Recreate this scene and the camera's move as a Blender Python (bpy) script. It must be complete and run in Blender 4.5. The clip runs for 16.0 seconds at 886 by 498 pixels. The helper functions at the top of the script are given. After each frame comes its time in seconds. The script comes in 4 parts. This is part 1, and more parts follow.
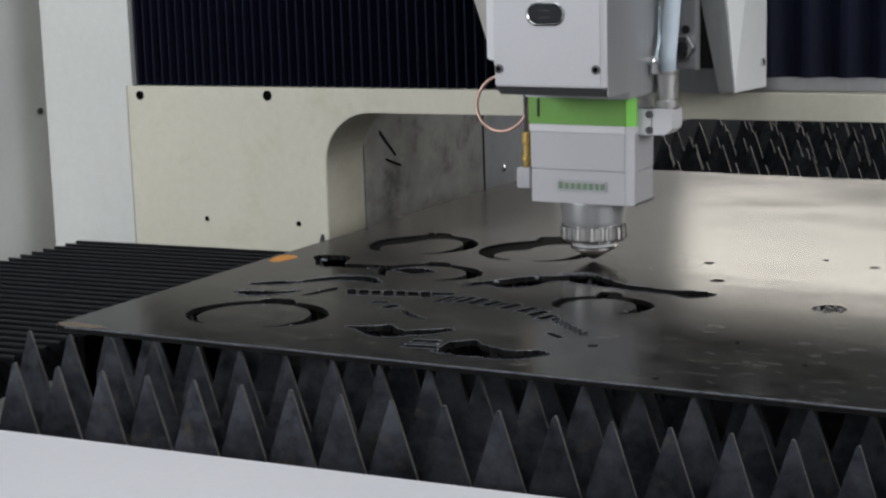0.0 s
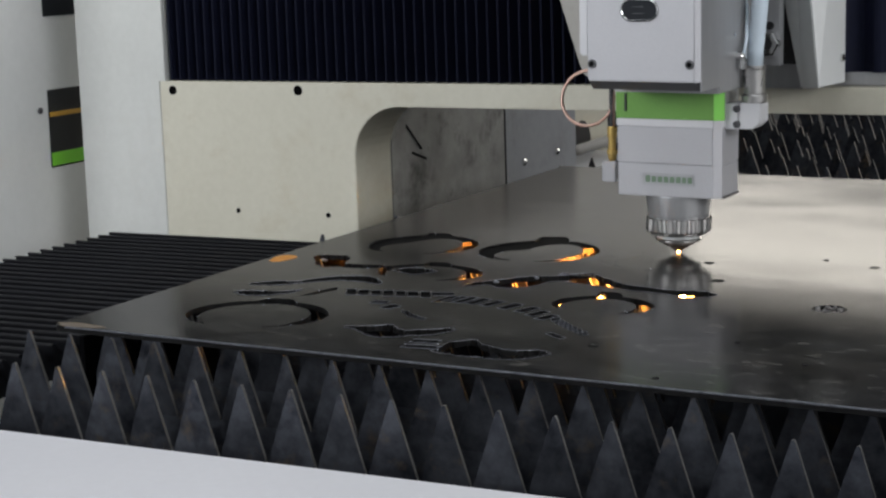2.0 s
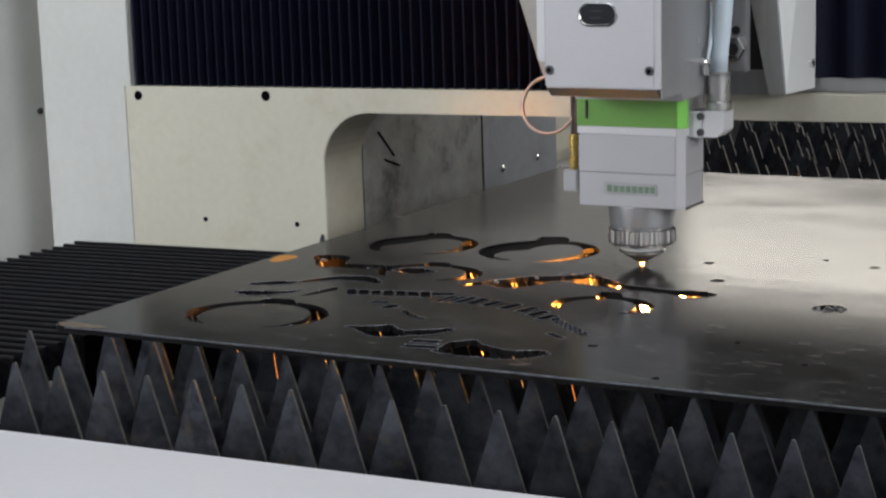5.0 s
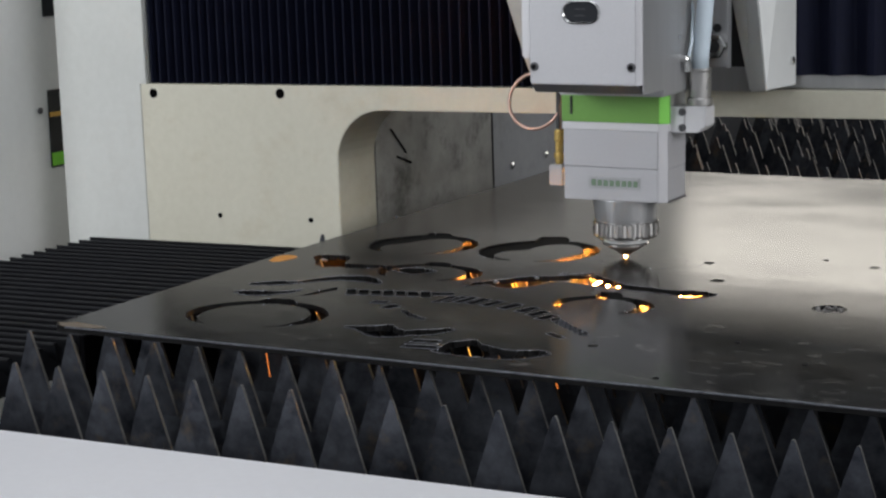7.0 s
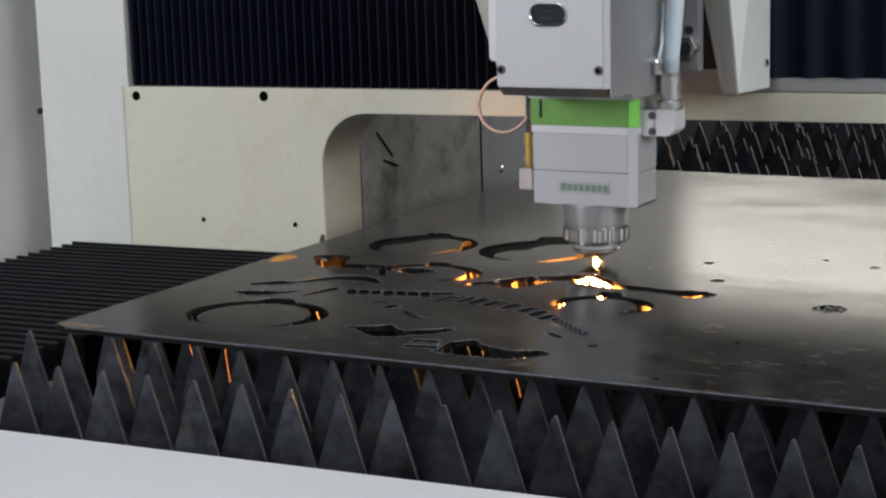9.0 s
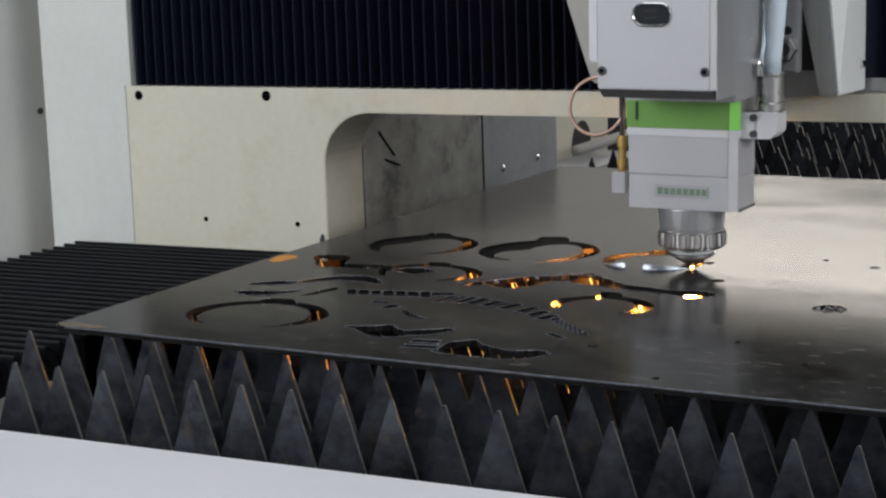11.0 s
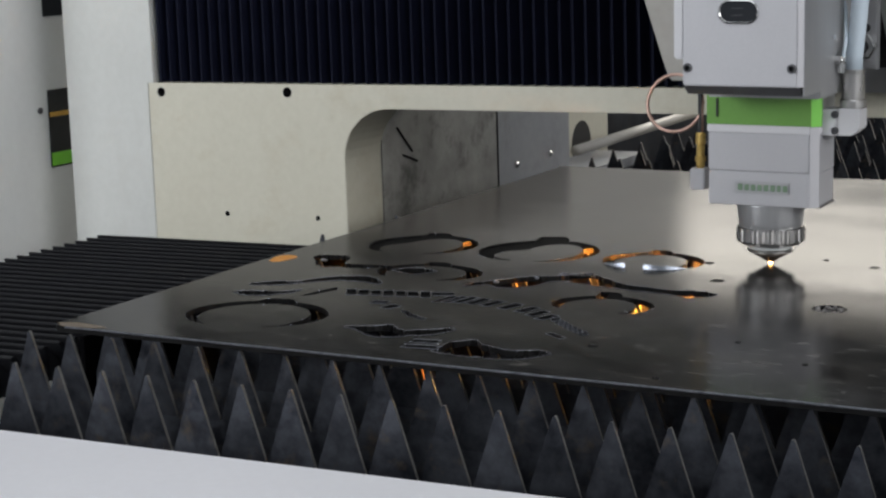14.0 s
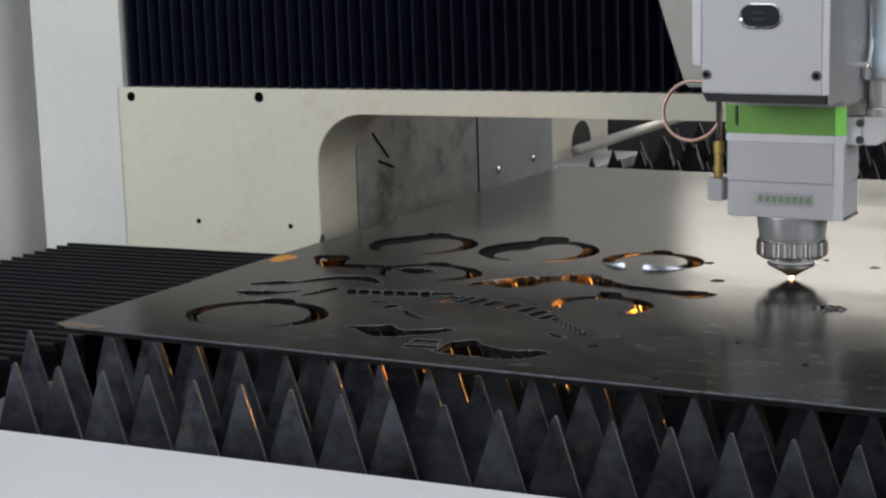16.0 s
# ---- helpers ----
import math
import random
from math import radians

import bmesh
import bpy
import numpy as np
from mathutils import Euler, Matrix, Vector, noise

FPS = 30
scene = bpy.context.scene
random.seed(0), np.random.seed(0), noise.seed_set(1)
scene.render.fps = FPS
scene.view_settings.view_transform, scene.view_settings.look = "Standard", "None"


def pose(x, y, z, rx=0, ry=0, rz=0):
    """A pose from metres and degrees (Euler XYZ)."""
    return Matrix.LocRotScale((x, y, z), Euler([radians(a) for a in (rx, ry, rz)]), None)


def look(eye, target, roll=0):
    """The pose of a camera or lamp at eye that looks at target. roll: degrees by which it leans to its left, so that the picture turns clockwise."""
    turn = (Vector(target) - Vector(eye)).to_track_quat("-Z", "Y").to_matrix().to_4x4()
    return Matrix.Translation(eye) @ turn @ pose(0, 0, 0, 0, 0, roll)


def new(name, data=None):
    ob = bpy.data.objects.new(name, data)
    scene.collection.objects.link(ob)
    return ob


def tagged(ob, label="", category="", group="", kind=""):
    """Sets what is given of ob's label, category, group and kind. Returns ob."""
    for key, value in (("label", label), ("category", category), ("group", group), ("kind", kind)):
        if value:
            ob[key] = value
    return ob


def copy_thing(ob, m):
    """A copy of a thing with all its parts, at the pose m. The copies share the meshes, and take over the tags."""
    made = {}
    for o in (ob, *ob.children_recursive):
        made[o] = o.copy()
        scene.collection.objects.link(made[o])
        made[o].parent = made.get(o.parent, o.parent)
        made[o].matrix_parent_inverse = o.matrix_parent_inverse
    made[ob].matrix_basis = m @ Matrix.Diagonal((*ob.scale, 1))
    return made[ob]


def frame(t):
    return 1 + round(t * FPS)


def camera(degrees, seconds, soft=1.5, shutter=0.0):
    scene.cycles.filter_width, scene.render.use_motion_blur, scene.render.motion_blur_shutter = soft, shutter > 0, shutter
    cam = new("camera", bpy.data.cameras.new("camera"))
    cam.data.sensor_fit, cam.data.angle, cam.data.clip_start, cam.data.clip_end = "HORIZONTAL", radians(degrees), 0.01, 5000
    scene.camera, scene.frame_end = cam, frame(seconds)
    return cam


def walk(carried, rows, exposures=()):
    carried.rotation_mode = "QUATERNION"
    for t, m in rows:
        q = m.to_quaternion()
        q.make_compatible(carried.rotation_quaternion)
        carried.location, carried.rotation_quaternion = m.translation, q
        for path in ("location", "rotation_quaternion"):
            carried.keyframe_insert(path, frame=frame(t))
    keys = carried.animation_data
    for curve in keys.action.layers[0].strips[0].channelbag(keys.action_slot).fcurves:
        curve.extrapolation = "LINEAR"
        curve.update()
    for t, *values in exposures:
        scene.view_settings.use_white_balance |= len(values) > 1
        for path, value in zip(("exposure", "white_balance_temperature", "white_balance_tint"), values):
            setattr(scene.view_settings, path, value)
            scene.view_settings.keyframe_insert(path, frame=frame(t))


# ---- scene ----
from mathutils.geometry import delaunay_2d_cdt

# the camera stands on the workshop floor in front of the machine
RIGHT = Vector((0.88498, 0.46506, -0.02308))
DOWN = Vector((0.06172, -0.16628, -0.98414))
AHEAD = Vector((-0.46152, 0.86952, -0.17586))
CAMERA_POSE = Matrix((RIGHT, -DOWN, -AHEAD)).transposed().to_4x4()
CAMERA_POSE.translation = (1.04466, -1.22766, 0.34)

cam = camera(27.0165, 16.0, soft=2.4)
walk(cam, [(0, CAMERA_POSE), (16, CAMERA_POSE)])

# seconds, travel of the head along the beam, travel of the gantry along the bed
TRAVEL = [
    (0.0, 0.0000, 0.0000), (0.5, 0.0014, 0.0215), (1.0, 0.0208, 0.0470), (1.5, 0.0358, 0.0654), (2.0, 0.0625, 0.0692),
    (2.5, 0.0777, 0.0482), (3.0, 0.1030, 0.0252), (3.5, 0.1040, -0.0064), (4.0, 0.0807, -0.0261), (4.2, 0.0697, -0.0290),
    (6.3, 0.0468, 0.0496), (6.5, 0.0489, 0.0384), (7.0, 0.0224, 0.0282), (7.5, 0.0141, 0.0004), (8.0, 0.0417, -0.0155),
    (8.5, 0.0346, -0.0259), (9.0, 0.0060, -0.0077), (9.2, 0.0029, 0.0005), (11.3, 0.1137, -0.0042), (11.5, 0.1192, -0.0163),
    (12.0, 0.1527, -0.0255), (12.5, 0.1474, -0.0179), (13.0, 0.1246, 0.0061), (13.5, 0.1318, 0.0349), (14.0, 0.1655, 0.0444),
    (14.5, 0.1698, 0.0517), (15.0, 0.1965, 0.0395), (15.5, 0.2139, 0.0135), (16.0, 0.2059, -0.0181),
]
HEAD_DESIGN = Vector((0.3392, 0.4176, 0.0))  # axis of the head in its own drawing
HEAD_SCALE = 1.0195  # true size over the drawing's
TIP = Vector((0.32544, 0.44968, 0.0))  # plate point under the nozzle at the start
EYE_HEIGHT = 0.34
BEAM_TILT = -0.66
GANTRY = Vector((-0.38, 0.636, 0.1435))  # upper left corner of the front panel at the start

# ---------------------------------------------------------------- light
world = bpy.data.worlds.new("workshop_air")
world.use_nodes = True
scene.world = world
world.node_tree.nodes["Background"].inputs[0].default_value = (0.75, 0.85, 1.0, 1)
world.node_tree.nodes["Background"].inputs[1].default_value = 0.25
scene.view_settings.exposure = 0.0


def area_lamp(name, eye, target, sx, sy, watts, colour):
    data = bpy.data.lights.new(name, "AREA")
    data.shape, data.size, data.size_y, data.energy, data.color = "RECTANGLE", sx, sy, watts, colour
    ob = new(name, data)
    ob.matrix_world = look(eye, target)
    return ob


# daylight in the openings of the hall: south, east and north windows and a skylight
area_lamp("south_window_lamp", (-3.3, -4.78, 1.9), (-3.3, 0.0, 1.9), 3.0, 2.2, 238, (0.945, 0.965, 1.0))
area_lamp("east_window_lamp", (5.88, -1.8, 1.9), (0.0, -1.8, 1.9), 5.6, 2.0, 255, (0.98, 0.98, 1.0))
area_lamp("north_window_lamp", (0.8, 5.88, 1.8), (0.8, 0.0, 1.8), 5.2, 1.6, 150, (1.0, 0.94, 0.84))
area_lamp("skylight_lamp", (0.4, -1.6, 3.98), (0.4, -1.59, 0.0), 3.4, 3.4, 59, (0.945, 0.97, 1.0))


# ---------------------------------------------------------------- materials
def shader(name):
    m = bpy.data.materials.new(name)
    m.use_nodes = True
    nt = m.node_tree
    return m, nt, nt.nodes["Principled BSDF"]


def node(nt, kind, **inputs):
    n = nt.nodes.new(kind)
    for key, value in inputs.items():
        n.inputs[key.replace("_", " ")].default_value = value
    return n


def surface(name, low, high, rough=(0.4, 0.6), spec=0.5, metal=0.0, grain=60.0, patch=6.0, bump=0.1, stretch=(1, 1, 1), stains=None, stain_low=0.55, stain_high=0.75, depth=0.001, wave=0.0, world_space=False):
    """Two scales of variation: broad patches and fine grain, with optional stains and relief."""
    m, nt, p = shader(name)
    coord = nt.nodes.new("ShaderNodeTexCoord")
    mapping = node(nt, "ShaderNodeMapping", Scale=stretch)
    where = nt.nodes.new("ShaderNodeNewGeometry").outputs["Position"] if world_space else coord.outputs["Object"]
    nt.links.new(where, mapping.inputs["Vector"])
    big = node(nt, "ShaderNodeTexNoise", Scale=patch, Detail=5.0, Roughness=0.6)
    fine = node(nt, "ShaderNodeTexNoise", Scale=grain, Detail=6.0, Roughness=0.65)
    for n in (big, fine):
        nt.links.new(mapping.outputs[0], n.inputs["Vector"])
    mix = node(nt, "ShaderNodeMath")
    mix.operation = "MULTIPLY_ADD"
    nt.links.new(big.outputs["Fac"], mix.inputs[0])
    mix.inputs[1].default_value = 0.6
    half = node(nt, "ShaderNodeMath")
    half.operation = "MULTIPLY"
    half.inputs[1].default_value = 0.4
    nt.links.new(fine.outputs["Fac"], half.inputs[0])
    nt.links.new(half.outputs[0], mix.inputs[2])
    ramp = nt.nodes.new("ShaderNodeValToRGB")
    ramp.color_ramp.elements[0].position, ramp.color_ramp.elements[1].position = 0.32, 0.68
    ramp.color_ramp.elements[0].color, ramp.color_ramp.elements[1].color = (*low, 1), (*high, 1)
    nt.links.new(mix.outputs[0], ramp.inputs[0])
    out = ramp.outputs[0]
    if stains:
        spot = node(nt, "ShaderNodeTexNoise", Scale=patch * 1.7, Detail=8.0, Roughness=0.7)
        nt.links.new(where, spot.inputs["Vector"])
        sr = nt.nodes.new("ShaderNodeValToRGB")
        sr.color_ramp.elements[0].position, sr.color_ramp.elements[1].position = stain_low, stain_high
        nt.links.new(spot.outputs["Fac"], sr.inputs[0])
        mx = nt.nodes.new("ShaderNodeMix")
        mx.data_type = "RGBA"
        nt.links.new(sr.outputs[0], mx.inputs["Factor"])
        nt.links.new(out, mx.inputs[6])
        mx.inputs[7].default_value = (*stains, 1)
        out = mx.outputs[2]
    nt.links.new(out, p.inputs["Base Color"])
    rr = node(nt, "ShaderNodeMapRange", To_Min=rough[0], To_Max=rough[1], From_Min=0.3, From_Max=0.7)
    nt.links.new(mix.outputs[0], rr.inputs["Value"])
    nt.links.new(rr.outputs[0], p.inputs["Roughness"])
    p.inputs["Metallic"].default_value = metal
    p.inputs["Specular IOR Level"].default_value = spec
    if bump:
        b = node(nt, "ShaderNodeBump", Strength=bump, Distance=depth)
        nt.links.new(fine.outputs["Fac"], b.inputs["Height"])
        nt.links.new(b.outputs[0], p.inputs["Normal"])
        if wave:
            w = node(nt, "ShaderNodeBump", Strength=1.0, Distance=wave)
            nt.links.new(big.outputs["Fac"], w.inputs["Height"])
            nt.links.new(w.outputs[0], b.inputs["Normal"])
    return m


def varied(material, amount):
    """Vary a material's brightness a little from piece to piece."""
    nt = material.node_tree
    p = nt.nodes["Principled BSDF"]
    source = p.inputs["Base Color"].links[0].from_socket
    info = nt.nodes.new("ShaderNodeObjectInfo")
    span = node(nt, "ShaderNodeMapRange", To_Min=1 - amount, To_Max=1 + amount)
    nt.links.new(info.outputs["Random"], span.inputs["Value"])
    mix = nt.nodes.new("ShaderNodeMix")
    mix.data_type, mix.blend_type = "RGBA", "MULTIPLY"
    mix.inputs["Factor"].default_value = 1.0
    nt.links.new(source, mix.inputs[6])
    nt.links.new(span.outputs[0], mix.inputs[7])
    nt.links.new(mix.outputs[2], p.inputs["Base Color"])
    return material


def scuffed(material, colour, scale, stretch, low, high, amount):
    """Lay fine scuffs and dust over a material's colour."""
    nt = material.node_tree
    p = nt.nodes["Principled BSDF"]
    source = p.inputs["Base Color"].links[0].from_socket
    coord = nt.nodes.new("ShaderNodeTexCoord")
    mapping = node(nt, "ShaderNodeMapping", Scale=stretch, Rotation=(0, 0, 0.35))
    nt.links.new(coord.outputs["Object"], mapping.inputs["Vector"])
    noise = node(nt, "ShaderNodeTexNoise", Scale=scale, Detail=9.0, Roughness=0.72, Distortion=0.6)
    nt.links.new(mapping.outputs[0], noise.inputs["Vector"])
    span = node(nt, "ShaderNodeMapRange", From_Min=low, From_Max=high, To_Min=0.0, To_Max=amount)
    nt.links.new(noise.outputs["Fac"], span.inputs["Value"])
    mix = nt.nodes.new("ShaderNodeMix")
    mix.data_type = "RGBA"
    nt.links.new(span.outputs[0], mix.inputs["Factor"])
    nt.links.new(source, mix.inputs[6])
    mix.inputs[7].default_value = (*colour, 1)
    nt.links.new(mix.outputs[2], p.inputs["Base Color"])
    return material


def oiled(material, ior):
    """A thin soft gloss over a dull surface."""
    nt = material.node_tree
    p = nt.nodes["Principled BSDF"]
    gloss = nt.nodes.new("ShaderNodeBsdfAnisotropic")
    gloss.distribution = "BECKMANN"
    gloss.inputs["Color"].default_value = (0.98, 0.97, 0.96, 1)
    nt.links.new(p.inputs["Roughness"].links[0].from_socket, gloss.inputs["Roughness"])
    fresnel = node(nt, "ShaderNodeFresnel", IOR=ior)
    relief = p.inputs["Normal"].links[0].from_socket
    nt.links.new(relief, gloss.inputs["Normal"])
    mix = nt.nodes.new("ShaderNodeMixShader")
    nt.links.new(fresnel.outputs[0], mix.inputs[0])
    nt.links.new(p.outputs[0], mix.inputs[1])
    nt.links.new(gloss.outputs[0], mix.inputs[2])
    nt.links.new(mix.outputs[0], nt.nodes["Material Output"].inputs["Surface"])
    return material


def glow(name, colour, strength):
    m, nt, p = shader(name)
    p.inputs["Base Color"].default_value = (0.02, 0.01, 0.0, 1)
    p.inputs["Emission Color"].default_value = (*colour, 1)
    p.inputs["Emission Strength"].default_value = strength
    return m


CREAM = surface("cream_paint", (0.505, 0.485, 0.395), (0.605, 0.585, 0.49), (0.35, 0.5), grain=90, patch=3, bump=0.04, stains=(0.42, 0.36, 0.25), stain_low=0.54, stain_high=0.85)
WHITE = surface("white_paint", (0.61, 0.625, 0.62), (0.69, 0.705, 0.70), (0.3, 0.45), grain=70, patch=2.5, bump=0.03, stains=(0.55, 0.56, 0.56), stain_low=0.6, stain_high=0.9)
RAIL_WHITE = surface("rail_white_paint", (0.62, 0.62, 0.65), (0.69, 0.69, 0.72), (0.4, 0.55), grain=120, patch=4, bump=0.02)
PLATE = surface("rolled_steel_plate", (0.009, 0.0091, 0.0095), (0.028, 0.028, 0.0285), (0.14, 0.26), spec=0.0, metal=0.0, grain=170, patch=9, bump=0.016, stretch=(0.8, 1.7, 1), stains=(0.038, 0.035, 0.032), stain_low=0.5, stain_high=0.72, depth=0.0003, wave=0.00007)
scuffed(PLATE, (0.10, 0.096, 0.088), 30, (1, 2.6, 1), 0.50, 0.74, 0.75)
scuffed(PLATE, (0.003, 0.003, 0.0035), 8, (1, 1.6, 1), 0.48, 0.66, 0.85)
oiled(PLATE, 1.105)
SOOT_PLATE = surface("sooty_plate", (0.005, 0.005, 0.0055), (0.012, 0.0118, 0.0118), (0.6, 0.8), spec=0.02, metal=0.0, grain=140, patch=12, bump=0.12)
BURR = surface("bright_burr", (0.06, 0.066, 0.08), (0.24, 0.25, 0.28), (0.25, 0.4), metal=0.7, grain=500, patch=120, bump=0.4)
CORNER_BROWN = surface("brown_lit_corner", (0.10, 0.075, 0.05), (0.17, 0.135, 0.095), (0.5, 0.7), grain=200, patch=40, bump=0.2)
SLAT = surface("slat_steel", (0.015, 0.0168, 0.0228), (0.077, 0.083, 0.097), (0.32, 0.54), metal=0.88, grain=120, patch=28, bump=0.25, stains=(0.10, 0.08, 0.062), stain_low=0.56, stain_high=0.74, world_space=True)
varied(SLAT, 0.3)
EDGE = surface("cut_steel_edge", (0.075, 0.074, 0.072), (0.18, 0.175, 0.167), (0.4, 0.6), metal=0.55, grain=200, patch=60, bump=0.2, world_space=True)
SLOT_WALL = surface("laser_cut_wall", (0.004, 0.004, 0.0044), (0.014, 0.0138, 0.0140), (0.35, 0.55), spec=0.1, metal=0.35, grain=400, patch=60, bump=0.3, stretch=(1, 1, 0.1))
RUBBER = surface("black_bellows_fabric", (0.0028, 0.0037, 0.0108), (0.0072, 0.0092, 0.0245), (0.6, 0.75), spec=0.12, grain=220, patch=9, bump=0.15)
FLOOR_BELLOWS = surface("dark_bellows_fabric", (0.0032, 0.0035, 0.005), (0.008, 0.0086, 0.0115), (0.5, 0.7), spec=0.22, grain=180, patch=9, bump=0.15, stains=(0.03, 0.028, 0.026), stain_low=0.6, stain_high=0.9)
STAINED = surface("sooty_steel", (0.19, 0.19, 0.185), (0.40, 0.40, 0.39), (0.4, 0.6), metal=0.3, grain=40, patch=9, bump=0.08, stains=(0.07, 0.068, 0.065), stain_low=0.52, stain_high=0.72)
GREY_PANEL = surface("grey_paint", (0.235, 0.245, 0.265), (0.30, 0.31, 0.33), (0.4, 0.5), grain=80, patch=5, bump=0.05, stains=(0.15, 0.15, 0.155), stain_low=0.52, stain_high=0.8)
HEAD_GREY = surface("silver_anodised_aluminium", (0.40, 0.40, 0.42), (0.45, 0.45, 0.47), (0.38, 0.46), metal=0.3, grain=420, patch=5, bump=0.03)
COLLAR = surface("pale_anodised_aluminium", (0.56, 0.56, 0.58), (0.62, 0.62, 0.64), (0.35, 0.45), metal=0.2, grain=420, patch=5, bump=0.03)
HEAD_DARK = surface("brushed_aluminium", (0.34, 0.345, 0.355), (0.44, 0.445, 0.455), (0.32, 0.42), metal=0.6, grain=160, patch=8, bump=0.05, stretch=(1, 1, 0.08))
# beige-grey kept dark to carry the shade on the left shroud
SHROUD = surface("shaded_beige_paint", (0.33, 0.315, 0.285), (0.40, 0.385, 0.355), (0.4, 0.5), grain=90, patch=6, bump=0.04)
LIP = surface("dark_lip", (0.06, 0.06, 0.065), (0.085, 0.085, 0.09), (0.3, 0.4), metal=0.3, grain=90, patch=12, bump=0.03)
# cover grey darkened for the shade on the down-facing lip
UNDERSIDE = surface("shaded_grey_lip", (0.12, 0.12, 0.125), (0.16, 0.16, 0.165), (0.4, 0.5), metal=0.2, grain=90, patch=12, bump=0.03)
GREEN = surface("green_anodised", (0.135, 0.31, 0.06), (0.165, 0.36, 0.075), (0.3, 0.4), metal=0.2, grain=300, patch=8, bump=0.03)
# brighter copy of the band's green, for light caught on its bevel
GREEN_LIT = surface("green_anodised_lit", (0.17, 0.52, 0.07), (0.2, 0.56, 0.09), (0.3, 0.4), metal=0.2, grain=300, patch=8, bump=0.03)
LOGO_GREEN = surface("logo_green", (0.14, 0.22, 0.14), (0.17, 0.26, 0.17), (0.5, 0.6), grain=200, patch=20, bump=0.0)
STEEL = surface("machined_steel", (0.40, 0.395, 0.39), (0.52, 0.51, 0.50), (0.22, 0.34), metal=1.0, grain=240, patch=12, bump=0.04, stretch=(1, 1, 0.2))
CHROME = surface("chrome", (0.62, 0.62, 0.62), (0.75, 0.75, 0.75), (0.1, 0.2), metal=1.0, grain=200, patch=20, bump=0.0)
NOZZLE = surface("darkened_copper", (0.10, 0.085, 0.075), (0.17, 0.145, 0.125), (0.35, 0.5), metal=0.7, grain=260, patch=40, bump=0.05)
COLUMN = surface("off_white_paint", (0.50, 0.51, 0.487), (0.585, 0.595, 0.572), (0.35, 0.5), grain=90, patch=4, bump=0.04, stains=(0.5, 0.5, 0.47), stain_low=0.58, stain_high=0.85)
BRASS = surface("brass", (0.62, 0.42, 0.12), (0.75, 0.54, 0.2), (0.25, 0.35), metal=1.0, grain=200, patch=20, bump=0.05)
COPPER = surface("copper_coax", (0.42, 0.27, 0.22), (0.55, 0.37, 0.31), (0.3, 0.4), metal=0.6, grain=300, patch=30, bump=0.05)
BLACK = surface("black_plastic", (0.010, 0.010, 0.012), (0.02, 0.02, 0.022), (0.35, 0.5), grain=150, patch=15, bump=0.05)
# near-black colour standing in for the shade in holes, joints and gaps
VOID = surface("recess_shade_black", (0.0015, 0.0015, 0.002), (0.004, 0.004, 0.0045), (0.85, 0.95), spec=0.02, grain=120, patch=20, bump=0.0)
BLACK_GLASS = surface("dark_window", (0.012, 0.014, 0.018), (0.02, 0.022, 0.026), (0.1, 0.2), grain=40, patch=8, bump=0.0)
HOSE = surface("translucent_blue_hose", (0.48, 0.56, 0.63), (0.55, 0.63, 0.70), (0.2, 0.3), grain=60, patch=10, bump=0.0)
YELLOW = surface("amber_stripe", (0.45, 0.24, 0.02), (0.55, 0.3, 0.03), (0.4, 0.5), grain=60, patch=10, bump=0.0)
GREEN_STRIPE = surface("green_stripe", (0.14, 0.50, 0.02), (0.18, 0.58, 0.03), (0.4, 0.5), grain=60, patch=10, bump=0.0)
RUST = surface("orange_rust_mark", (0.50, 0.20, 0.03), (0.62, 0.28, 0.06), (0.5, 0.7), grain=300, patch=40, bump=0.1)
HOLE_DARK = surface("burnt_spatter", (0.012, 0.012, 0.013), (0.30, 0.29, 0.28), (0.25, 0.5), metal=0.5, grain=500, patch=220, bump=0.6)
CONCRETE = surface("concrete", (0.20, 0.20, 0.195), (0.30, 0.30, 0.29), (0.6, 0.8), grain=30, patch=1.5, bump=0.1)
HALL = surface("hall_wall_paint", (0.30, 0.315, 0.325), (0.38, 0.395, 0.405), (0.6, 0.8), grain=20, patch=1.0, bump=0.05)
FLAME = glow("white_hot_flame", (1.0, 0.50, 0.16), 1500.0)
HOT_POINT = glow("hot_cut_point", (1.0, 0.46, 0.13), 22000.0)
TIP_FLAME = glow("orange_hot_flame", (1.0, 0.46, 0.13), 40.0)
SPARK = glow("orange_spark_stream", (1.0, 0.34, 0.05), 1700.0)
# emission standing in for orange light on the slat teeth
EDGE_GLOW = glow("tooth_edge_glow", (1.0, 0.28, 0.05), 1.5)
BRIGHT_EDGE = surface("bright_cut_edge", (0.16, 0.18, 0.22), (0.42, 0.45, 0.50), (0.15, 0.35), metal=0.85, grain=300, patch=90, bump=0.4)


# ---------------------------------------------------------------- mesh helpers
def part(name, bm, material, parent=None, label="", smooth=False):
    me = bpy.data.meshes.new(name)
    bmesh.ops.recalc_face_normals(bm, faces=bm.faces[:])
    bm.to_mesh(me)
    bm.free()
    for m in material if isinstance(material, (list, tuple)) else [material]:
        me.materials.append(m)
    if smooth:
        me.polygons.foreach_set("use_smooth", [True] * len(me.polygons))
    ob = new(name, me)
    if parent:
        ob.parent = parent
    if label:
        ob["label"] = label
    return ob


def empty(name, place=(0, 0, 0)):
    ob = new(name)
    ob.empty_display_size = 0.05
    ob.location = place
    return ob


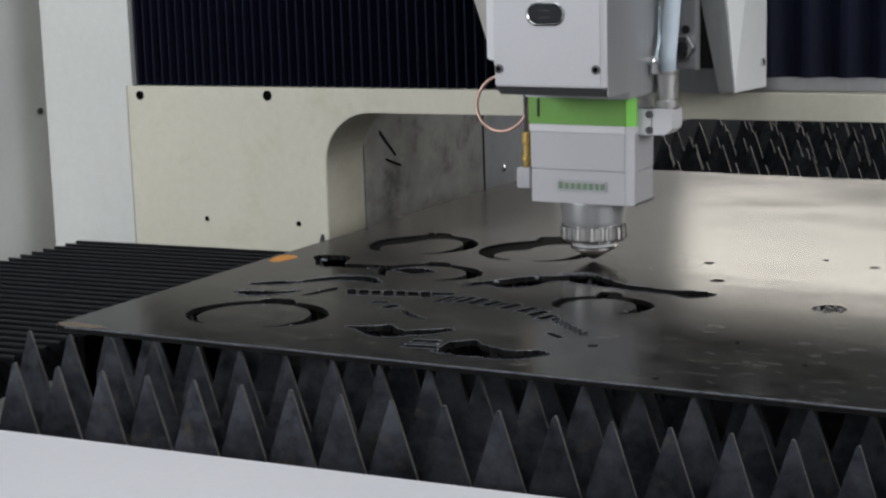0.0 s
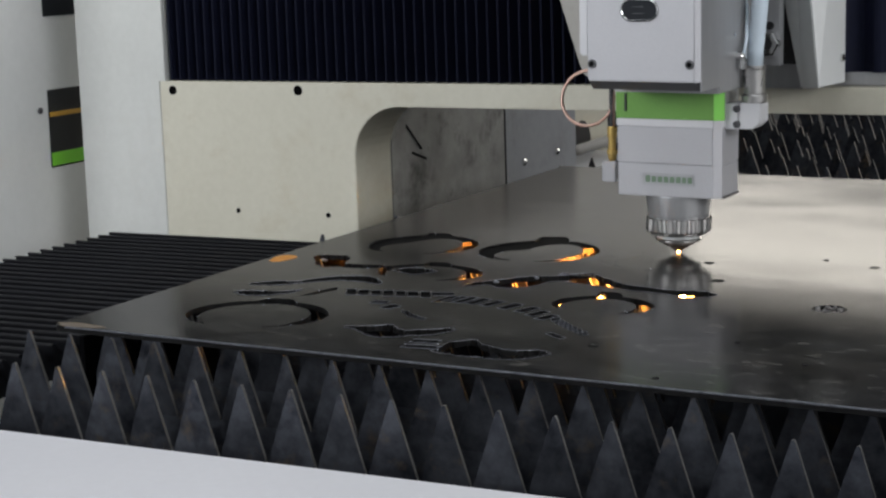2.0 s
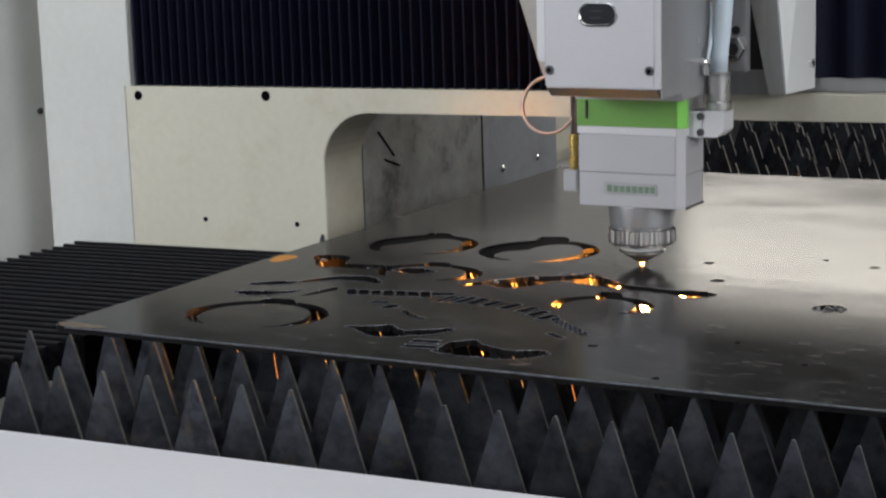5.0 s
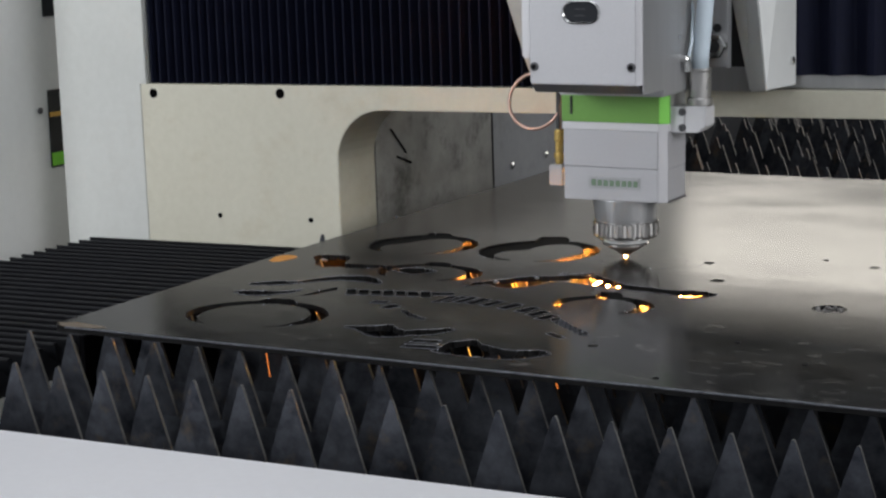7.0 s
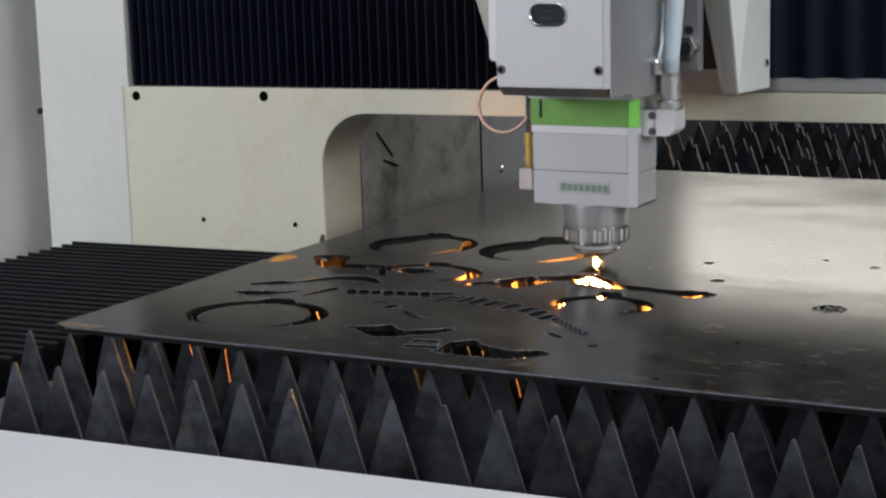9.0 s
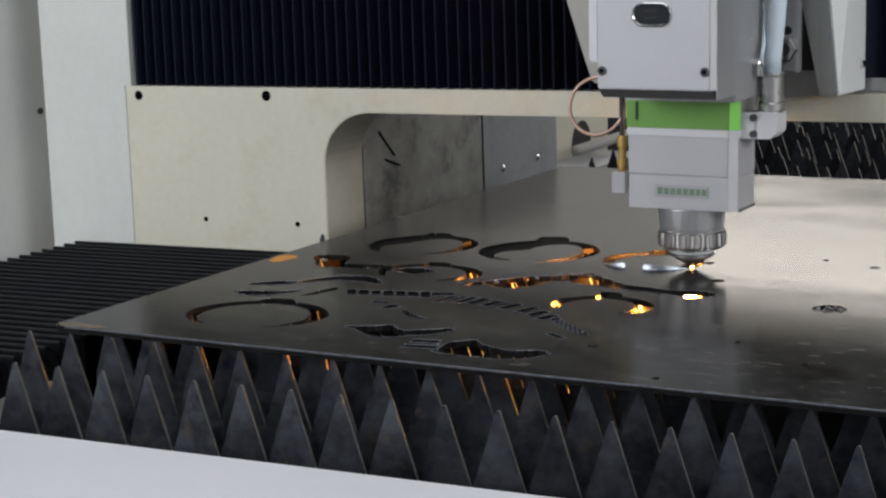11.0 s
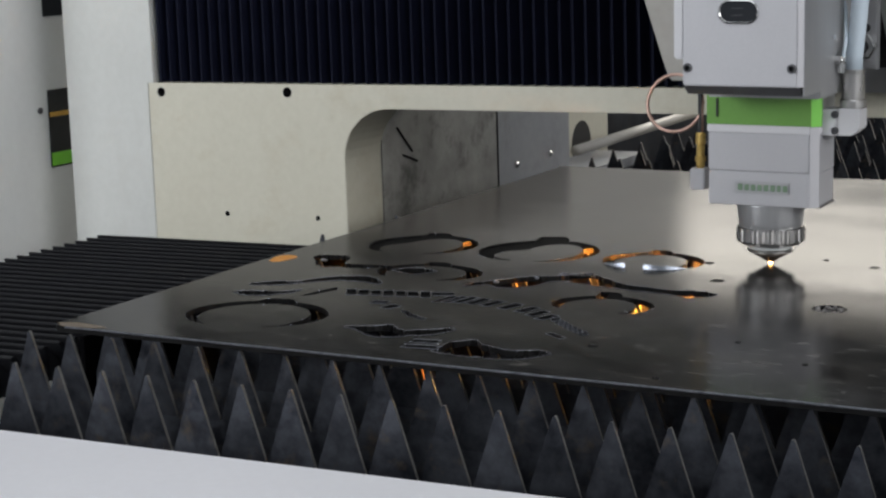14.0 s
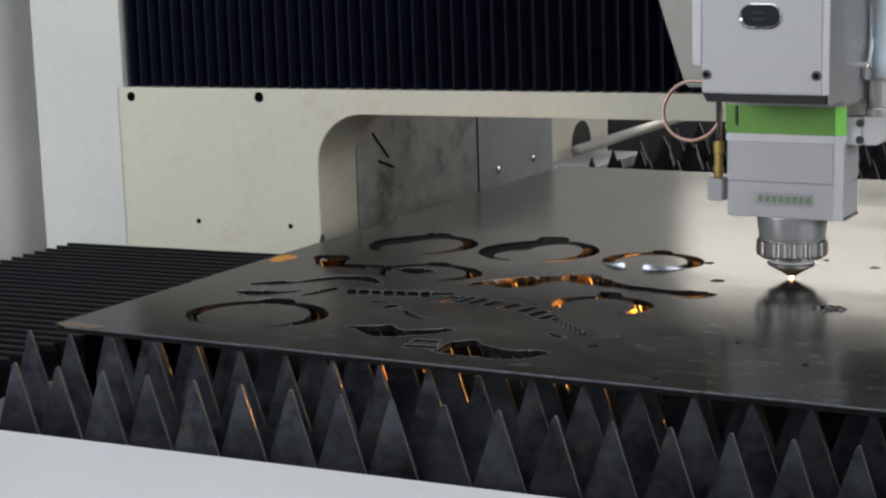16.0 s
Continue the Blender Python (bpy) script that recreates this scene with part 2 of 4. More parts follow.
def box(x0, x1, y0, y1, z0, z1, bevel=0.0, bm=None, segments=2):
    add = bmesh.new()
    bmesh.ops.create_cube(add, size=1.0)
    for v in add.verts:
        v.co = Vector(((x0 + x1) / 2 + v.co.x * (x1 - x0), (y0 + y1) / 2 + v.co.y * (y1 - y0), (z0 + z1) / 2 + v.co.z * (z1 - z0)))
    if bevel:
        bmesh.ops.bevel(add, geom=add.edges[:], offset=bevel, segments=segments, affect="EDGES", clamp_overlap=True)
    return join(bm, add)


def join(bm, add):
    if bm is None:
        return add
    me = bpy.data.meshes.new("tmp")
    add.to_mesh(me)
    add.free()
    bm.from_mesh(me)
    bpy.data.meshes.remove(me)
    return bm


def prism(points, depth, axis="y", bevel=0.0, bm=None, at=0.0):
    """Extrude an outline of (a, b) pairs. Axis y: outline in x, z. Axis x: outline in y, z. Axis z: outline in x, y."""
    add = bmesh.new()
    place = {"y": lambda a, b: (a, at, b), "x": lambda a, b: (at, a, b), "z": lambda a, b: (a, b, at)}[axis]
    step = {"y": (0, depth, 0), "x": (depth, 0, 0), "z": (0, 0, depth)}[axis]
    face = add.faces.new([add.verts.new(place(a, b)) for a, b in points])
    side = bmesh.ops.extrude_face_region(add, geom=[face])
    bmesh.ops.translate(add, vec=step, verts=[g for g in side["geom"] if isinstance(g, bmesh.types.BMVert)])
    if bevel:
        bmesh.ops.recalc_face_normals(add, faces=add.faces[:])
        sharp = [e for e in add.edges if len(e.link_faces) == 2 and e.calc_face_angle(0) > 0.6]
        bmesh.ops.bevel(add, geom=sharp, offset=bevel, segments=2, affect="EDGES", clamp_overlap=True)
    return join(bm, add)


def lathe(profile, place=(0, 0, 0), n=40, axis="z", bm=None, ripple=None):
    """Turn a profile of (radius, height) about an axis through place. ripple(i, k): factor on the radius."""
    add = bmesh.new()
    rings = []
    for k, (r, h) in enumerate(profile):
        ring = []
        for i in range(n):
            a = 2 * math.pi * i / n
            rr = r * (ripple(i, k) if ripple else 1)
            c = Vector((rr * math.cos(a), rr * math.sin(a), h))
            if axis == "y":
                c = Vector((c.x, c.z, c.y))
            elif axis == "x":
                c = Vector((c.z, c.x, c.y))
            ring.append(add.verts.new(Vector(place) + c))
        rings.append(ring)
    for a, b in zip(rings, rings[1:]):
        for i in range(n):
            add.faces.new((a[i], a[(i + 1) % n], b[(i + 1) % n], b[i]))
    add.faces.new(rings[0])
    add.faces.new(rings[-1][::-1])
    return join(bm, add)


def tube(points, radius, n=10, bm=None):
    """A round tube along a line of points."""
    add = bmesh.new()
    pts = [Vector(p) for p in points]
    rings = []
    up = Vector((0.123, 0.456, 0.881)).normalized()
    for i, p in enumerate(pts):
        d = (pts[min(i + 1, len(pts) - 1)] - pts[max(i - 1, 0)]).normalized()
        u = d.cross(up).normalized()
        w = d.cross(u)
        rings.append([add.verts.new(p + radius * (math.cos(2 * math.pi * k / n) * u + math.sin(2 * math.pi * k / n) * w)) for k in range(n)])
    for a, b in zip(rings, rings[1:]):
        for k in range(n):
            add.faces.new((a[k], a[(k + 1) % n], b[(k + 1) % n], b[k]))
    add.faces.new(rings[0][::-1])
    add.faces.new(rings[-1])
    return join(bm, add)


# ---------------------------------------------------------------- hall
def opened(name, plane, a0, a1, b0, b1, at, thick, hole, label, category):
    """A wall or ceiling in four pieces round an opening. plane: the axis that it stands across."""
    h0, h1, k0, k1 = hole
    bm = bmesh.new()
    for p0, p1, q0, q1 in ((a0, h0, b0, b1), (h1, a1, b0, b1), (h0, h1, b0, k0), (h0, h1, k1, b1)):
        bounds = {"y": (p0, p1, at, at + thick, q0, q1), "x": (at, at + thick, p0, p1, q0, q1), "z": (p0, p1, q0, q1, at, at + thick)}[plane]
        box(*bounds, bm=bm)
    tagged(part(name, bm, HALL), label, category, kind="structure")


def window(name, plane, at, hole, deep):
    h0, h1, k0, k1 = hole
    bm = bmesh.new()
    for p0, p1, q0, q1 in ((h0 - 0.06, h0, k0 - 0.06, k1 + 0.06), (h1, h1 + 0.06, k0 - 0.06, k1 + 0.06), (h0, h1, k0 - 0.06, k0), (h0, h1, k1, k1 + 0.06)):
        bounds = {"y": (p0, p1, at, at + deep, q0, q1), "x": (at, at + deep, p0, p1, q0, q1), "z": (p0, p1, q0, q1, at, at + deep)}[plane]
        box(*bounds, bm=bm)
    tagged(part(name, bm, WHITE), "white painted window frame in the workshop wall", "window", kind="structure")


def build_hall():
    tagged(part("floor", box(-7, 7, -7, 7, -1.02, -0.9), CONCRETE), "grey concrete workshop floor under the machine", "floor", kind="structure")
    south, east, north, sky = (-4.8, -1.8, 0.8, 3.0), (-4.6, 1.0, 0.9, 2.9), (-1.8, 3.4, 1.0, 2.6), (-1.3, 2.1, -3.3, 0.1)
    opened("ceiling", "z", -7, 7, -7, 7, 4.0, 0.1, sky, "pale painted workshop ceiling with a skylight", "ceiling")
    opened("wall_south", "y", -6, 6, -0.9, 4.0, -5.0, 0.2, south, "plain pale workshop wall with a window", "wall")
    opened("wall_east", "x", -4.8, 5.9, -0.9, 4.0, 5.9, 0.2, east, "plain pale workshop wall with a window", "wall")
    opened("wall_north", "y", -6, 6, -0.9, 4.0, 5.9, 0.2, north, "plain pale workshop wall with a window", "wall")
    tagged(part("wall_west", box(-6.2, -6.0, -4.8, 5.9, -0.9, 4.0), HALL), "plain pale workshop wall", "wall", kind="structure")
    window("window_1", "y", -4.8, south, 0.02)
    window("window_2", "x", 5.88, east, 0.02)
    window("window_3", "y", 5.88, north, 0.02)
    window("window_4", "z", 3.98, sky, 0.02)


# ---------------------------------------------------------------- sheet with cut-outs
def smooth_line(knots, steps=6):
    """A smooth line through knots (tuples), as a list of tuples."""
    k = [np.array(p, float) for p in knots]
    k = [2 * k[0] - k[1]] + k + [2 * k[-1] - k[-2]]
    out = []
    for i in range(1, len(k) - 2):
        for s in range(steps):
            t = s / steps
            out.append(0.5 * (2 * k[i] + (k[i + 1] - k[i - 1]) * t + (2 * k[i - 1] - 5 * k[i] + 4 * k[i + 1] - k[i + 2]) * t * t + (3 * k[i] - k[i - 1] - 3 * k[i + 1] + k[i + 2]) * t ** 3))
    out.append(k[-2])
    return out


def blade(knots):
    """An elongated cut-out: knots of x, middle y and width across."""
    line = smooth_line(knots)
    rough = random.Random(int(knots[0][0] * 10000))
    line = [line[0]] + [(p[0], p[1] + rough.uniform(-0.0016, 0.0016), max(0.002, p[2] + rough.uniform(-0.0022, 0.0022))) for p in line[1:-1]] + [line[-1]]
    up = [(p[0], p[1] + max(p[2], 0.002) / 2) for p in line]
    low = [(p[0], p[1] - max(p[2], 0.002) / 2) for p in line]
    return low + up[::-1]


def crescent(cx, cy, rx, ry, gap=(-122, -54), width=0.014, lean=0.0, flag=0.011, grow=0.0, span=(0.0, 1.0), broad=0.0):
    """An open ring whose arms taper to their ends, with a small flag on its back."""
    a0, a1 = gap[1], gap[0] + 360
    outer, inner = [], []
    n = 56
    for i in range(n + 1):
        f = span[0] + (span[1] - span[0]) * i / n
        a = a0 + (a1 - a0) * f
        taper = min(1.0, (min(f, 1 - f) / 0.24) ** 0.8)
        w = width * (0.12 + 0.88 * taper) * (1.0 + 0.25 * math.cos(radians(a)) ** 2 + broad * max(0.0, math.sin(radians(a - 60))) ** 2 * (a > 60) * (a < 240))
        bump = 0.0
        if 86 <= a <= 114:
            bump = flag * (1.0 if a > 93 else (a - 86) / 7 * 0.9)
        c, s = math.cos(radians(a + lean)), math.sin(radians(a + lean))
        shrink = 0.74 + 0.26 * taper
        ro = shrink + (bump + grow) / rx
        ri = shrink - (w + grow) / rx
        outer.append((cx + rx * ro * c, cy + ry * ro * s))
        inner.append((cx + rx * ri * c, cy + ry * ri * s))
    return outer + inner[::-1]


def slot(x, y, length, width, turn):
    c, s = math.cos(radians(turn)), math.sin(radians(turn))
    return [(x + a * length / 2 * c - b * width / 2 * s, y + a * length / 2 * s + b * width / 2 * c) for a, b in ((-1, -1), (1, -1), (1, 1), (-1, 1))]


def skewed(x, y, a, b):
    """A slot whose sides run along two slanting lines."""
    return [(x + p * a * 0.93 + q * b * 0.47, y + p * a * 0.37 - q * b * 0.88) for p, q in ((-1, -1), (-1, 1), (1, 1), (1, -1))]


RINGS = [
    (0.1495, 0.0985, 0.068, 0.064), (0.1206, 0.462, 0.061, 0.066), (0.199, 0.328, 0.058, 0.048),
    (0.2525, 0.472, 0.0635, 0.070), (0.4168, 0.246, 0.050, 0.046), (0.382, 0.461, 0.053, 0.053),
]


FLAGS = [0.012, 0.014, 0.012, 0.022, 0.020, 0.013]
GAPS = [(-118, -50), (-119, -57), (-135, -54), (-98, -70), (-146, -40), (-110, -80)]
BROAD = [0.0, 1.6, 0.0, 2.2, 0.0, 0.0]


def cutouts():
    loops = [crescent(*ring, gap=g, flag=f, broad=b) for ring, g, f, b in zip(RINGS, GAPS, FLAGS, BROAD)]
    loops += [
        blade([(0.2635, 0.292, 0.02), (0.283, 0.312, 0.03), (0.300, 0.320, 0.06), (0.322, 0.333, 0.055), (0.333, 0.352, 0.035), (0.350, 0.362, 0.05), (0.366, 0.352, 0.04), (0.402, 0.336, 0.022), (0.450, 0.328, 0.02), (0.478, 0.325, 0.032), (0.496, 0.329, 0.01)]),
        blade([(0.249, 0.090, 0.004), (0.268, 0.092, 0.022), (0.283, 0.090, 0.042), (0.300, 0.083, 0.028), (0.322, 0.096, 0.025), (0.333, 0.104, 0.026), (0.342, 0.114, 0.004)]),
        blade([(0.359, 0.057, 0.036), (0.374, 0.060, 0.052), (0.390, 0.053, 0.042), (0.415, 0.050, 0.031), (0.438, 0.056, 0.032), (0.452, 0.064, 0.004)]),
        blade([(0.066, 0.222, 0.008), (0.084, 0.232, 0.022), (0.102, 0.240, 0.014), (0.118, 0.263, 0.026), (0.142, 0.280, 0.026), (0.165, 0.278, 0.022), (0.183, 0.266, 0.010)]),
        blade([(0.073, 0.184, 0.006), (0.090, 0.184, 0.022), (0.110, 0.189, 0.018), (0.128, 0.207, 0.016)]),
        [(0.141, 0.189), (0.149, 0.194), (0.160, 0.226), (0.153, 0.238), (0.146, 0.216)],
        blade([(0.047, 0.373, 0.014), (0.060, 0.365, 0.034), (0.074, 0.356, 0.056), (0.088, 0.346, 0.050), (0.097, 0.337, 0.022), (0.118, 0.337, 0.022), (0.136, 0.342, 0.018), (0.150, 0.350, 0.006)]),
        slot(0.3405, 0.374, 0.034, 0.008, 4),
        slot(0.3392, 0.0674, 0.0243, 0.011, 7.4),
        slot(0.3449, 0.0490, 0.0318, 0.011, 7.6),
        blade([(0.160, 0.334, 0.006), (0.176, 0.336, 0.026), (0.190, 0.332, 0.030), (0.204, 0.340, 0.006)]),
    ]
    # the spine: short skewed slots, then longer slanting ones
    for i in range(7):
        loops.append(skewed(0.1777 + 0.0118 * i, 0.2215 + 0.0024 * i, 0.0046 + 0.0004 * (i % 2), 0.0135 - 0.0012 * (i % 3)))
    loops.append(skewed(0.2620, 0.2440, 0.0105, 0.0075))
    for i, p in enumerate(smooth_line([(0.2760, 0.2235), (0.2935, 0.2280), (0.3240, 0.2232), (0.3640, 0.2098), (0.3930, 0.1880)], 2)):
        loops.append(slot(p[0], p[1], 0.0104, 0.0300 - 0.0010 * i, -11 - i))
    for i, p in enumerate(smooth_line([(0.4047, 0.1815), (0.4245, 0.1615), (0.4470, 0.1420)], 3)):
        loops.append(skewed(p[0], p[1], 0.0040, 0.0062))
    loops += [slot(0.2255, 0.191, 0.016, 0.012, 10), slot(0.2445, 0.177, 0.012, 0.016, -20), blade([(0.2625, 0.167, 0.004), (0.2815, 0.150, 0.009), (0.298, 0.1425, 0.004)]), slot(0.4294, 0.126, 0.022, 0.006, -34)]
    return loops


def burred():
    loops = cutouts()
    return loops[6:11] + loops[13:]


def inside(x, y, loop):
    hit = False
    for (x0, y0), (x1, y1) in zip(loop, loop[1:] + loop[:1]):
        if (y0 > y) != (y1 > y) and x < (x1 - x0) * (y - y0) / (y1 - y0) + x0:
            hit = not hit
    return hit


def sheet(name, outline, loops, thick, materials, parent=None):
    """A flat sheet, its top at height 0, with holes that go through it."""
    points, edges = [], []
    for loop in [outline] + loops:
        base = len(points)
        points += [Vector(p) for p in loop]
        edges += [(base + i, base + (i + 1) % len(loop)) for i in range(len(loop))]
    verts, _, faces, *_ = delaunay_2d_cdt(points, edges, [], 1, 1e-6)
    boxes = [(min(p[0] for p in l), max(p[0] for p in l), min(p[1] for p in l), max(p[1] for p in l), l) for l in loops]
    keep = []
    for f in faces:
        x, y = sum(verts[i].x for i in f) / len(f), sum(verts[i].y for i in f) / len(f)
        if any(a <= x <= b and c <= y <= d and inside(x, y, l) for a, b, c, d, l in boxes):
            continue
        keep.append(f)
    bm = bmesh.new()
    top = [bm.verts.new((v.x, v.y, 0)) for v in verts]
    low = [bm.verts.new((v.x, v.y, -thick)) for v in verts]
    count = {}
    for f in keep:
        bm.faces.new([top[i] for i in f])
        bm.faces.new([low[i] for i in reversed(f)])
        for i in range(len(f)):
            e = (f[i], f[(i + 1) % len(f)])
            count[e] = 1
    for a, b in list(count):
        if (b, a) not in count:
            bm.faces.new((top[b], top[a], low[a], low[b])).material_index = 1
    for v in [v for v in bm.verts if not v.link_faces]:
        bm.verts.remove(v)
    return part(name, bm, materials, parent)


def corner(x, y, r, a0, n=5):
    return [(x + r * math.cos(radians(a0 + 90 * i / n)), y + r * math.sin(radians(a0 + 90 * i / n))) for i in range(n + 1)]


def build_plate():
    outline = corner(0.016, 0.012, 0.012, 180) + [(1.385, 0.0), (1.385, 1.092), (0.006, 1.092), (0.0075, 0.5)]
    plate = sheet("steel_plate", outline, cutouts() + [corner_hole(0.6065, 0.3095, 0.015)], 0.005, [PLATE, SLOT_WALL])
    tagged(plate, "dark rolled steel plate with laser-cut crescent openings, lying on slats", "metal sheet")
    # scrap ring still held in its kerf, which falls once it is cut free
    piece = crescent(*RINGS[5], gap=GAPS[5], flag=FLAGS[5], grow=-0.0004)
    cx, cy = RINGS[5][0], RINGS[5][1]
    piece = [(x - cx, y - cy) for x, y in piece]
    slug = sheet("cut_piece", piece, [], 0.005, [PLATE, BRIGHT_EDGE])
    tagged(slug, "crescent-shaped steel piece cut out of the plate", "metal piece")
    slug.location = (cx, cy, 0)
    for k, span, drop, tilt in ((1, (0.38, 0.99), -0.0030, 1.5), (3, (0.36, 0.92), -0.0030, 1.2), (4, (0.44, 0.56), -0.0008, 0.0), (3, (0.42, 0.55), -0.0006, 0.0), (2, (0.62, 0.84), -0.0075, 2.0)):
        cx, cy = RINGS[k][0], RINGS[k][1]
        shape = [(x - cx, y - cy) for x, y in crescent(*RINGS[k], gap=GAPS[k], flag=FLAGS[k], grow=-0.0006, span=span, broad=BROAD[k])]
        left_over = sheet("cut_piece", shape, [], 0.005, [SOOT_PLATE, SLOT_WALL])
        left_over.matrix_basis = pose(cx, cy, drop, tilt)
        tagged(left_over, "sooty crescent-shaped steel piece sunk in its opening", "metal piece")
    # slugs stuck in the short slots, added near-black to keep these dark over the glow
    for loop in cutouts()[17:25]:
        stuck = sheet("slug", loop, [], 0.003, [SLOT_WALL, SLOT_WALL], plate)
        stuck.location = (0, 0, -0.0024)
    # burrs round the small slots and the blades
    for loop in burred():
        ring = [(x, y, 0.0002) for x, y in loop] + [(loop[0][0], loop[0][1], 0.0002)]
        part("burr", tube(ring, 0.00026 if len(loop) > 4 else 0.00028, 5), BURR, plate)
    part("edge_burr", tube([(0.02 + 1.36 * i / 40, 0.0003 * math.sin(i * 2.1), -0.0004) for i in range(41)], 0.0009, 6), BURR, plate)
    # tiny bright beads of dross along the rims
    grain = random.Random(8)
    dross = bmesh.new()
    for loop in cutouts()[:17]:
        for x, y in grain.sample(loop, max(4, len(loop) // 7)):
            add = bmesh.new()
            bmesh.ops.create_icosphere(add, subdivisions=1, radius=grain.uniform(0.0003, 0.0008))
            bmesh.ops.translate(add, vec=(x + grain.uniform(-0.0004, 0.0004), y, grain.uniform(-0.0003, 0.0002)), verts=add.verts[:])
            dross = join(dross, add)
    tagged(part("dross", dross, BRIGHT_EDGE, plate), "bright beads of dross along the cuts", kind="stuff")
    # larger slag beads on the rims of the openings
    hot = random.Random(3)
    for x, y in ((0.2600, 0.3000), (0.2790, 0.3205), (0.3070, 0.3530), (0.3655, 0.2362), (0.1400, 0.3325), (0.0620, 0.3620)):
        size = hot.uniform(0.0011, 0.0017)
        bead = lathe([(size * 0.4, -0.0036), (size, -0.0024), (size * 0.9, -0.0010), (size * 0.3, -0.0002)], (0, 0, 0), 9, ripple=lambda i, k: 1 + 0.35 * math.sin(i * 2.1 + k))
        bmesh.ops.transform(bead, matrix=Matrix.Translation((x, y, 0)) @ Matrix.Diagonal((hot.uniform(1.6, 2.8), 1.2, 0.8, 1)), verts=bead.verts[:])
        part("slag_bead", bead, BURR, plate, "dark slag bead", True)
    # brown patch on the bent corner, its brightness painted in for the light there
    patch = [(0.006 + 0.024 * (1 + math.cos(a) * (1 + 0.15 * math.sin(5 * a))), 0.0085 + 0.0070 * math.sin(a) * (1 + 0.2 * math.cos(3 * a))) for a in [2 * math.pi * i / 30 for i in range(30)]]
    tagged(part("lit_corner_patch", prism(patch, 0.0004, "z"), CORNER_BROWN), "brown patch for the lit bent corner of the steel plate", "scale")
    # spatter in the pierced hole
    bm = bmesh.new()
    for i in range(26):
        a, r = random.uniform(0, 6.28), 0.015 * math.sqrt(random.random())
        add = bmesh.new()
        bmesh.ops.create_icosphere(add, subdivisions=1, radius=random.uniform(0.0012, 0.0026))
        bmesh.ops.translate(add, vec=(0.6065 + r * math.cos(a), 0.3095 + r * math.sin(a), -0.0035 + random.uniform(0, 0.003)), verts=add.verts[:])
        bm = join(bm, add)
    lathe([(0.0156, -0.0048), (0.0156, -0.0046)], (0.6065, 0.3095, 0), 24, bm=bm)
    tagged(part("slag_spatter", bm, HOLE_DARK), "burnt slag spatter filling a pierced hole in the plate", "slag")
    # paint mark at the plate's edge
    bm = bmesh.new()
    ring = [(0.022 + 0.0105 * math.cos(a) * (1 + 0.2 * math.sin(3 * a)), 0.346 + 0.021 * math.sin(a) * (1 + 0.15 * math.cos(2 * a)), ) for a in [2 * math.pi * i / 24 for i in range(24)]]
    prism(ring, 0.0004, "z", bm=bm)
    tagged(part("paint_mark", bm, RUST), "orange paint mark on the edge of the steel plate", "paint mark")
    for x, y, r in ((0.4377, 0.4755, 0.005), (0.4751, 0.3943, 0.0065), (0.5935, 0.509, 0.005), (0.575, 0.1594, 0.0022), (0.6463, 0.1065, 0.0025), (0.5568, 0.024, 0.0028), (0.472, 0.105, 0.004), (0.54, 0.53, 0.003)):
        bm = lathe([(r, 0.0), (r * 0.8, 0.0006), (r * 0.3, 0.0009)], (x, y, 0), 10, ripple=lambda i, k: 1 + 0.25 * math.sin(i * 2.3))
        tagged(part("spatter_bead", bm, SLOT_WALL), "small bead of solidified spatter on the plate", "spatter")
    return slug


def corner_hole(x, y, r, n=24):
    return [(x + r * math.cos(2 * math.pi * i / n) * (1 + 0.07 * math.sin(i * 1.9)), y + r * math.sin(2 * math.pi * i / n) * (1 + 0.07 * math.cos(i * 2.7))) for i in range(n)]


# ---------------------------------------------------------------- bed
def build_slat(pitch, count, tall=0.062, thick=0.003):
    """A sheet-metal slat: a web and its saw teeth, the first tip at the origin."""
    slat = empty("support_slat")
    part("web", box(-pitch / 2, (count - 0.5) * pitch, 0, thick, -0.24, -tall), SLAT, slat)
    shapes = []
    rng = random.Random(count)
    for k in range(4):
        blunt, lean = rng.uniform(0.0008, 0.0016), rng.uniform(-0.0008, 0.0008)
        bm = prism([(-pitch / 2, -tall), (lean - blunt, -0.0012 * rng.random()), (lean, 0.0), (lean + blunt, -0.0008 * rng.random()), (pitch / 2, -tall)], thick, "y")
        bm.normal_update()
        for f in bm.faces:
            if abs(f.normal.y) < 0.5:
                f.material_index = 1
        me = bpy.data.meshes.new("tooth")
        bm.to_mesh(me)
        bm.free()
        me.materials.append(SLAT)
        me.materials.append(EDGE)
        shapes.append(me)
    for i in range(count):
        tooth = new("tooth", shapes[rng.randrange(4)])
        tooth.parent, tooth.location = slat, (i * pitch, 0, 0)
    return tagged(slat, "dark steel support slat with a saw-tooth upper edge", "support slat", "slats of the cutting bed")


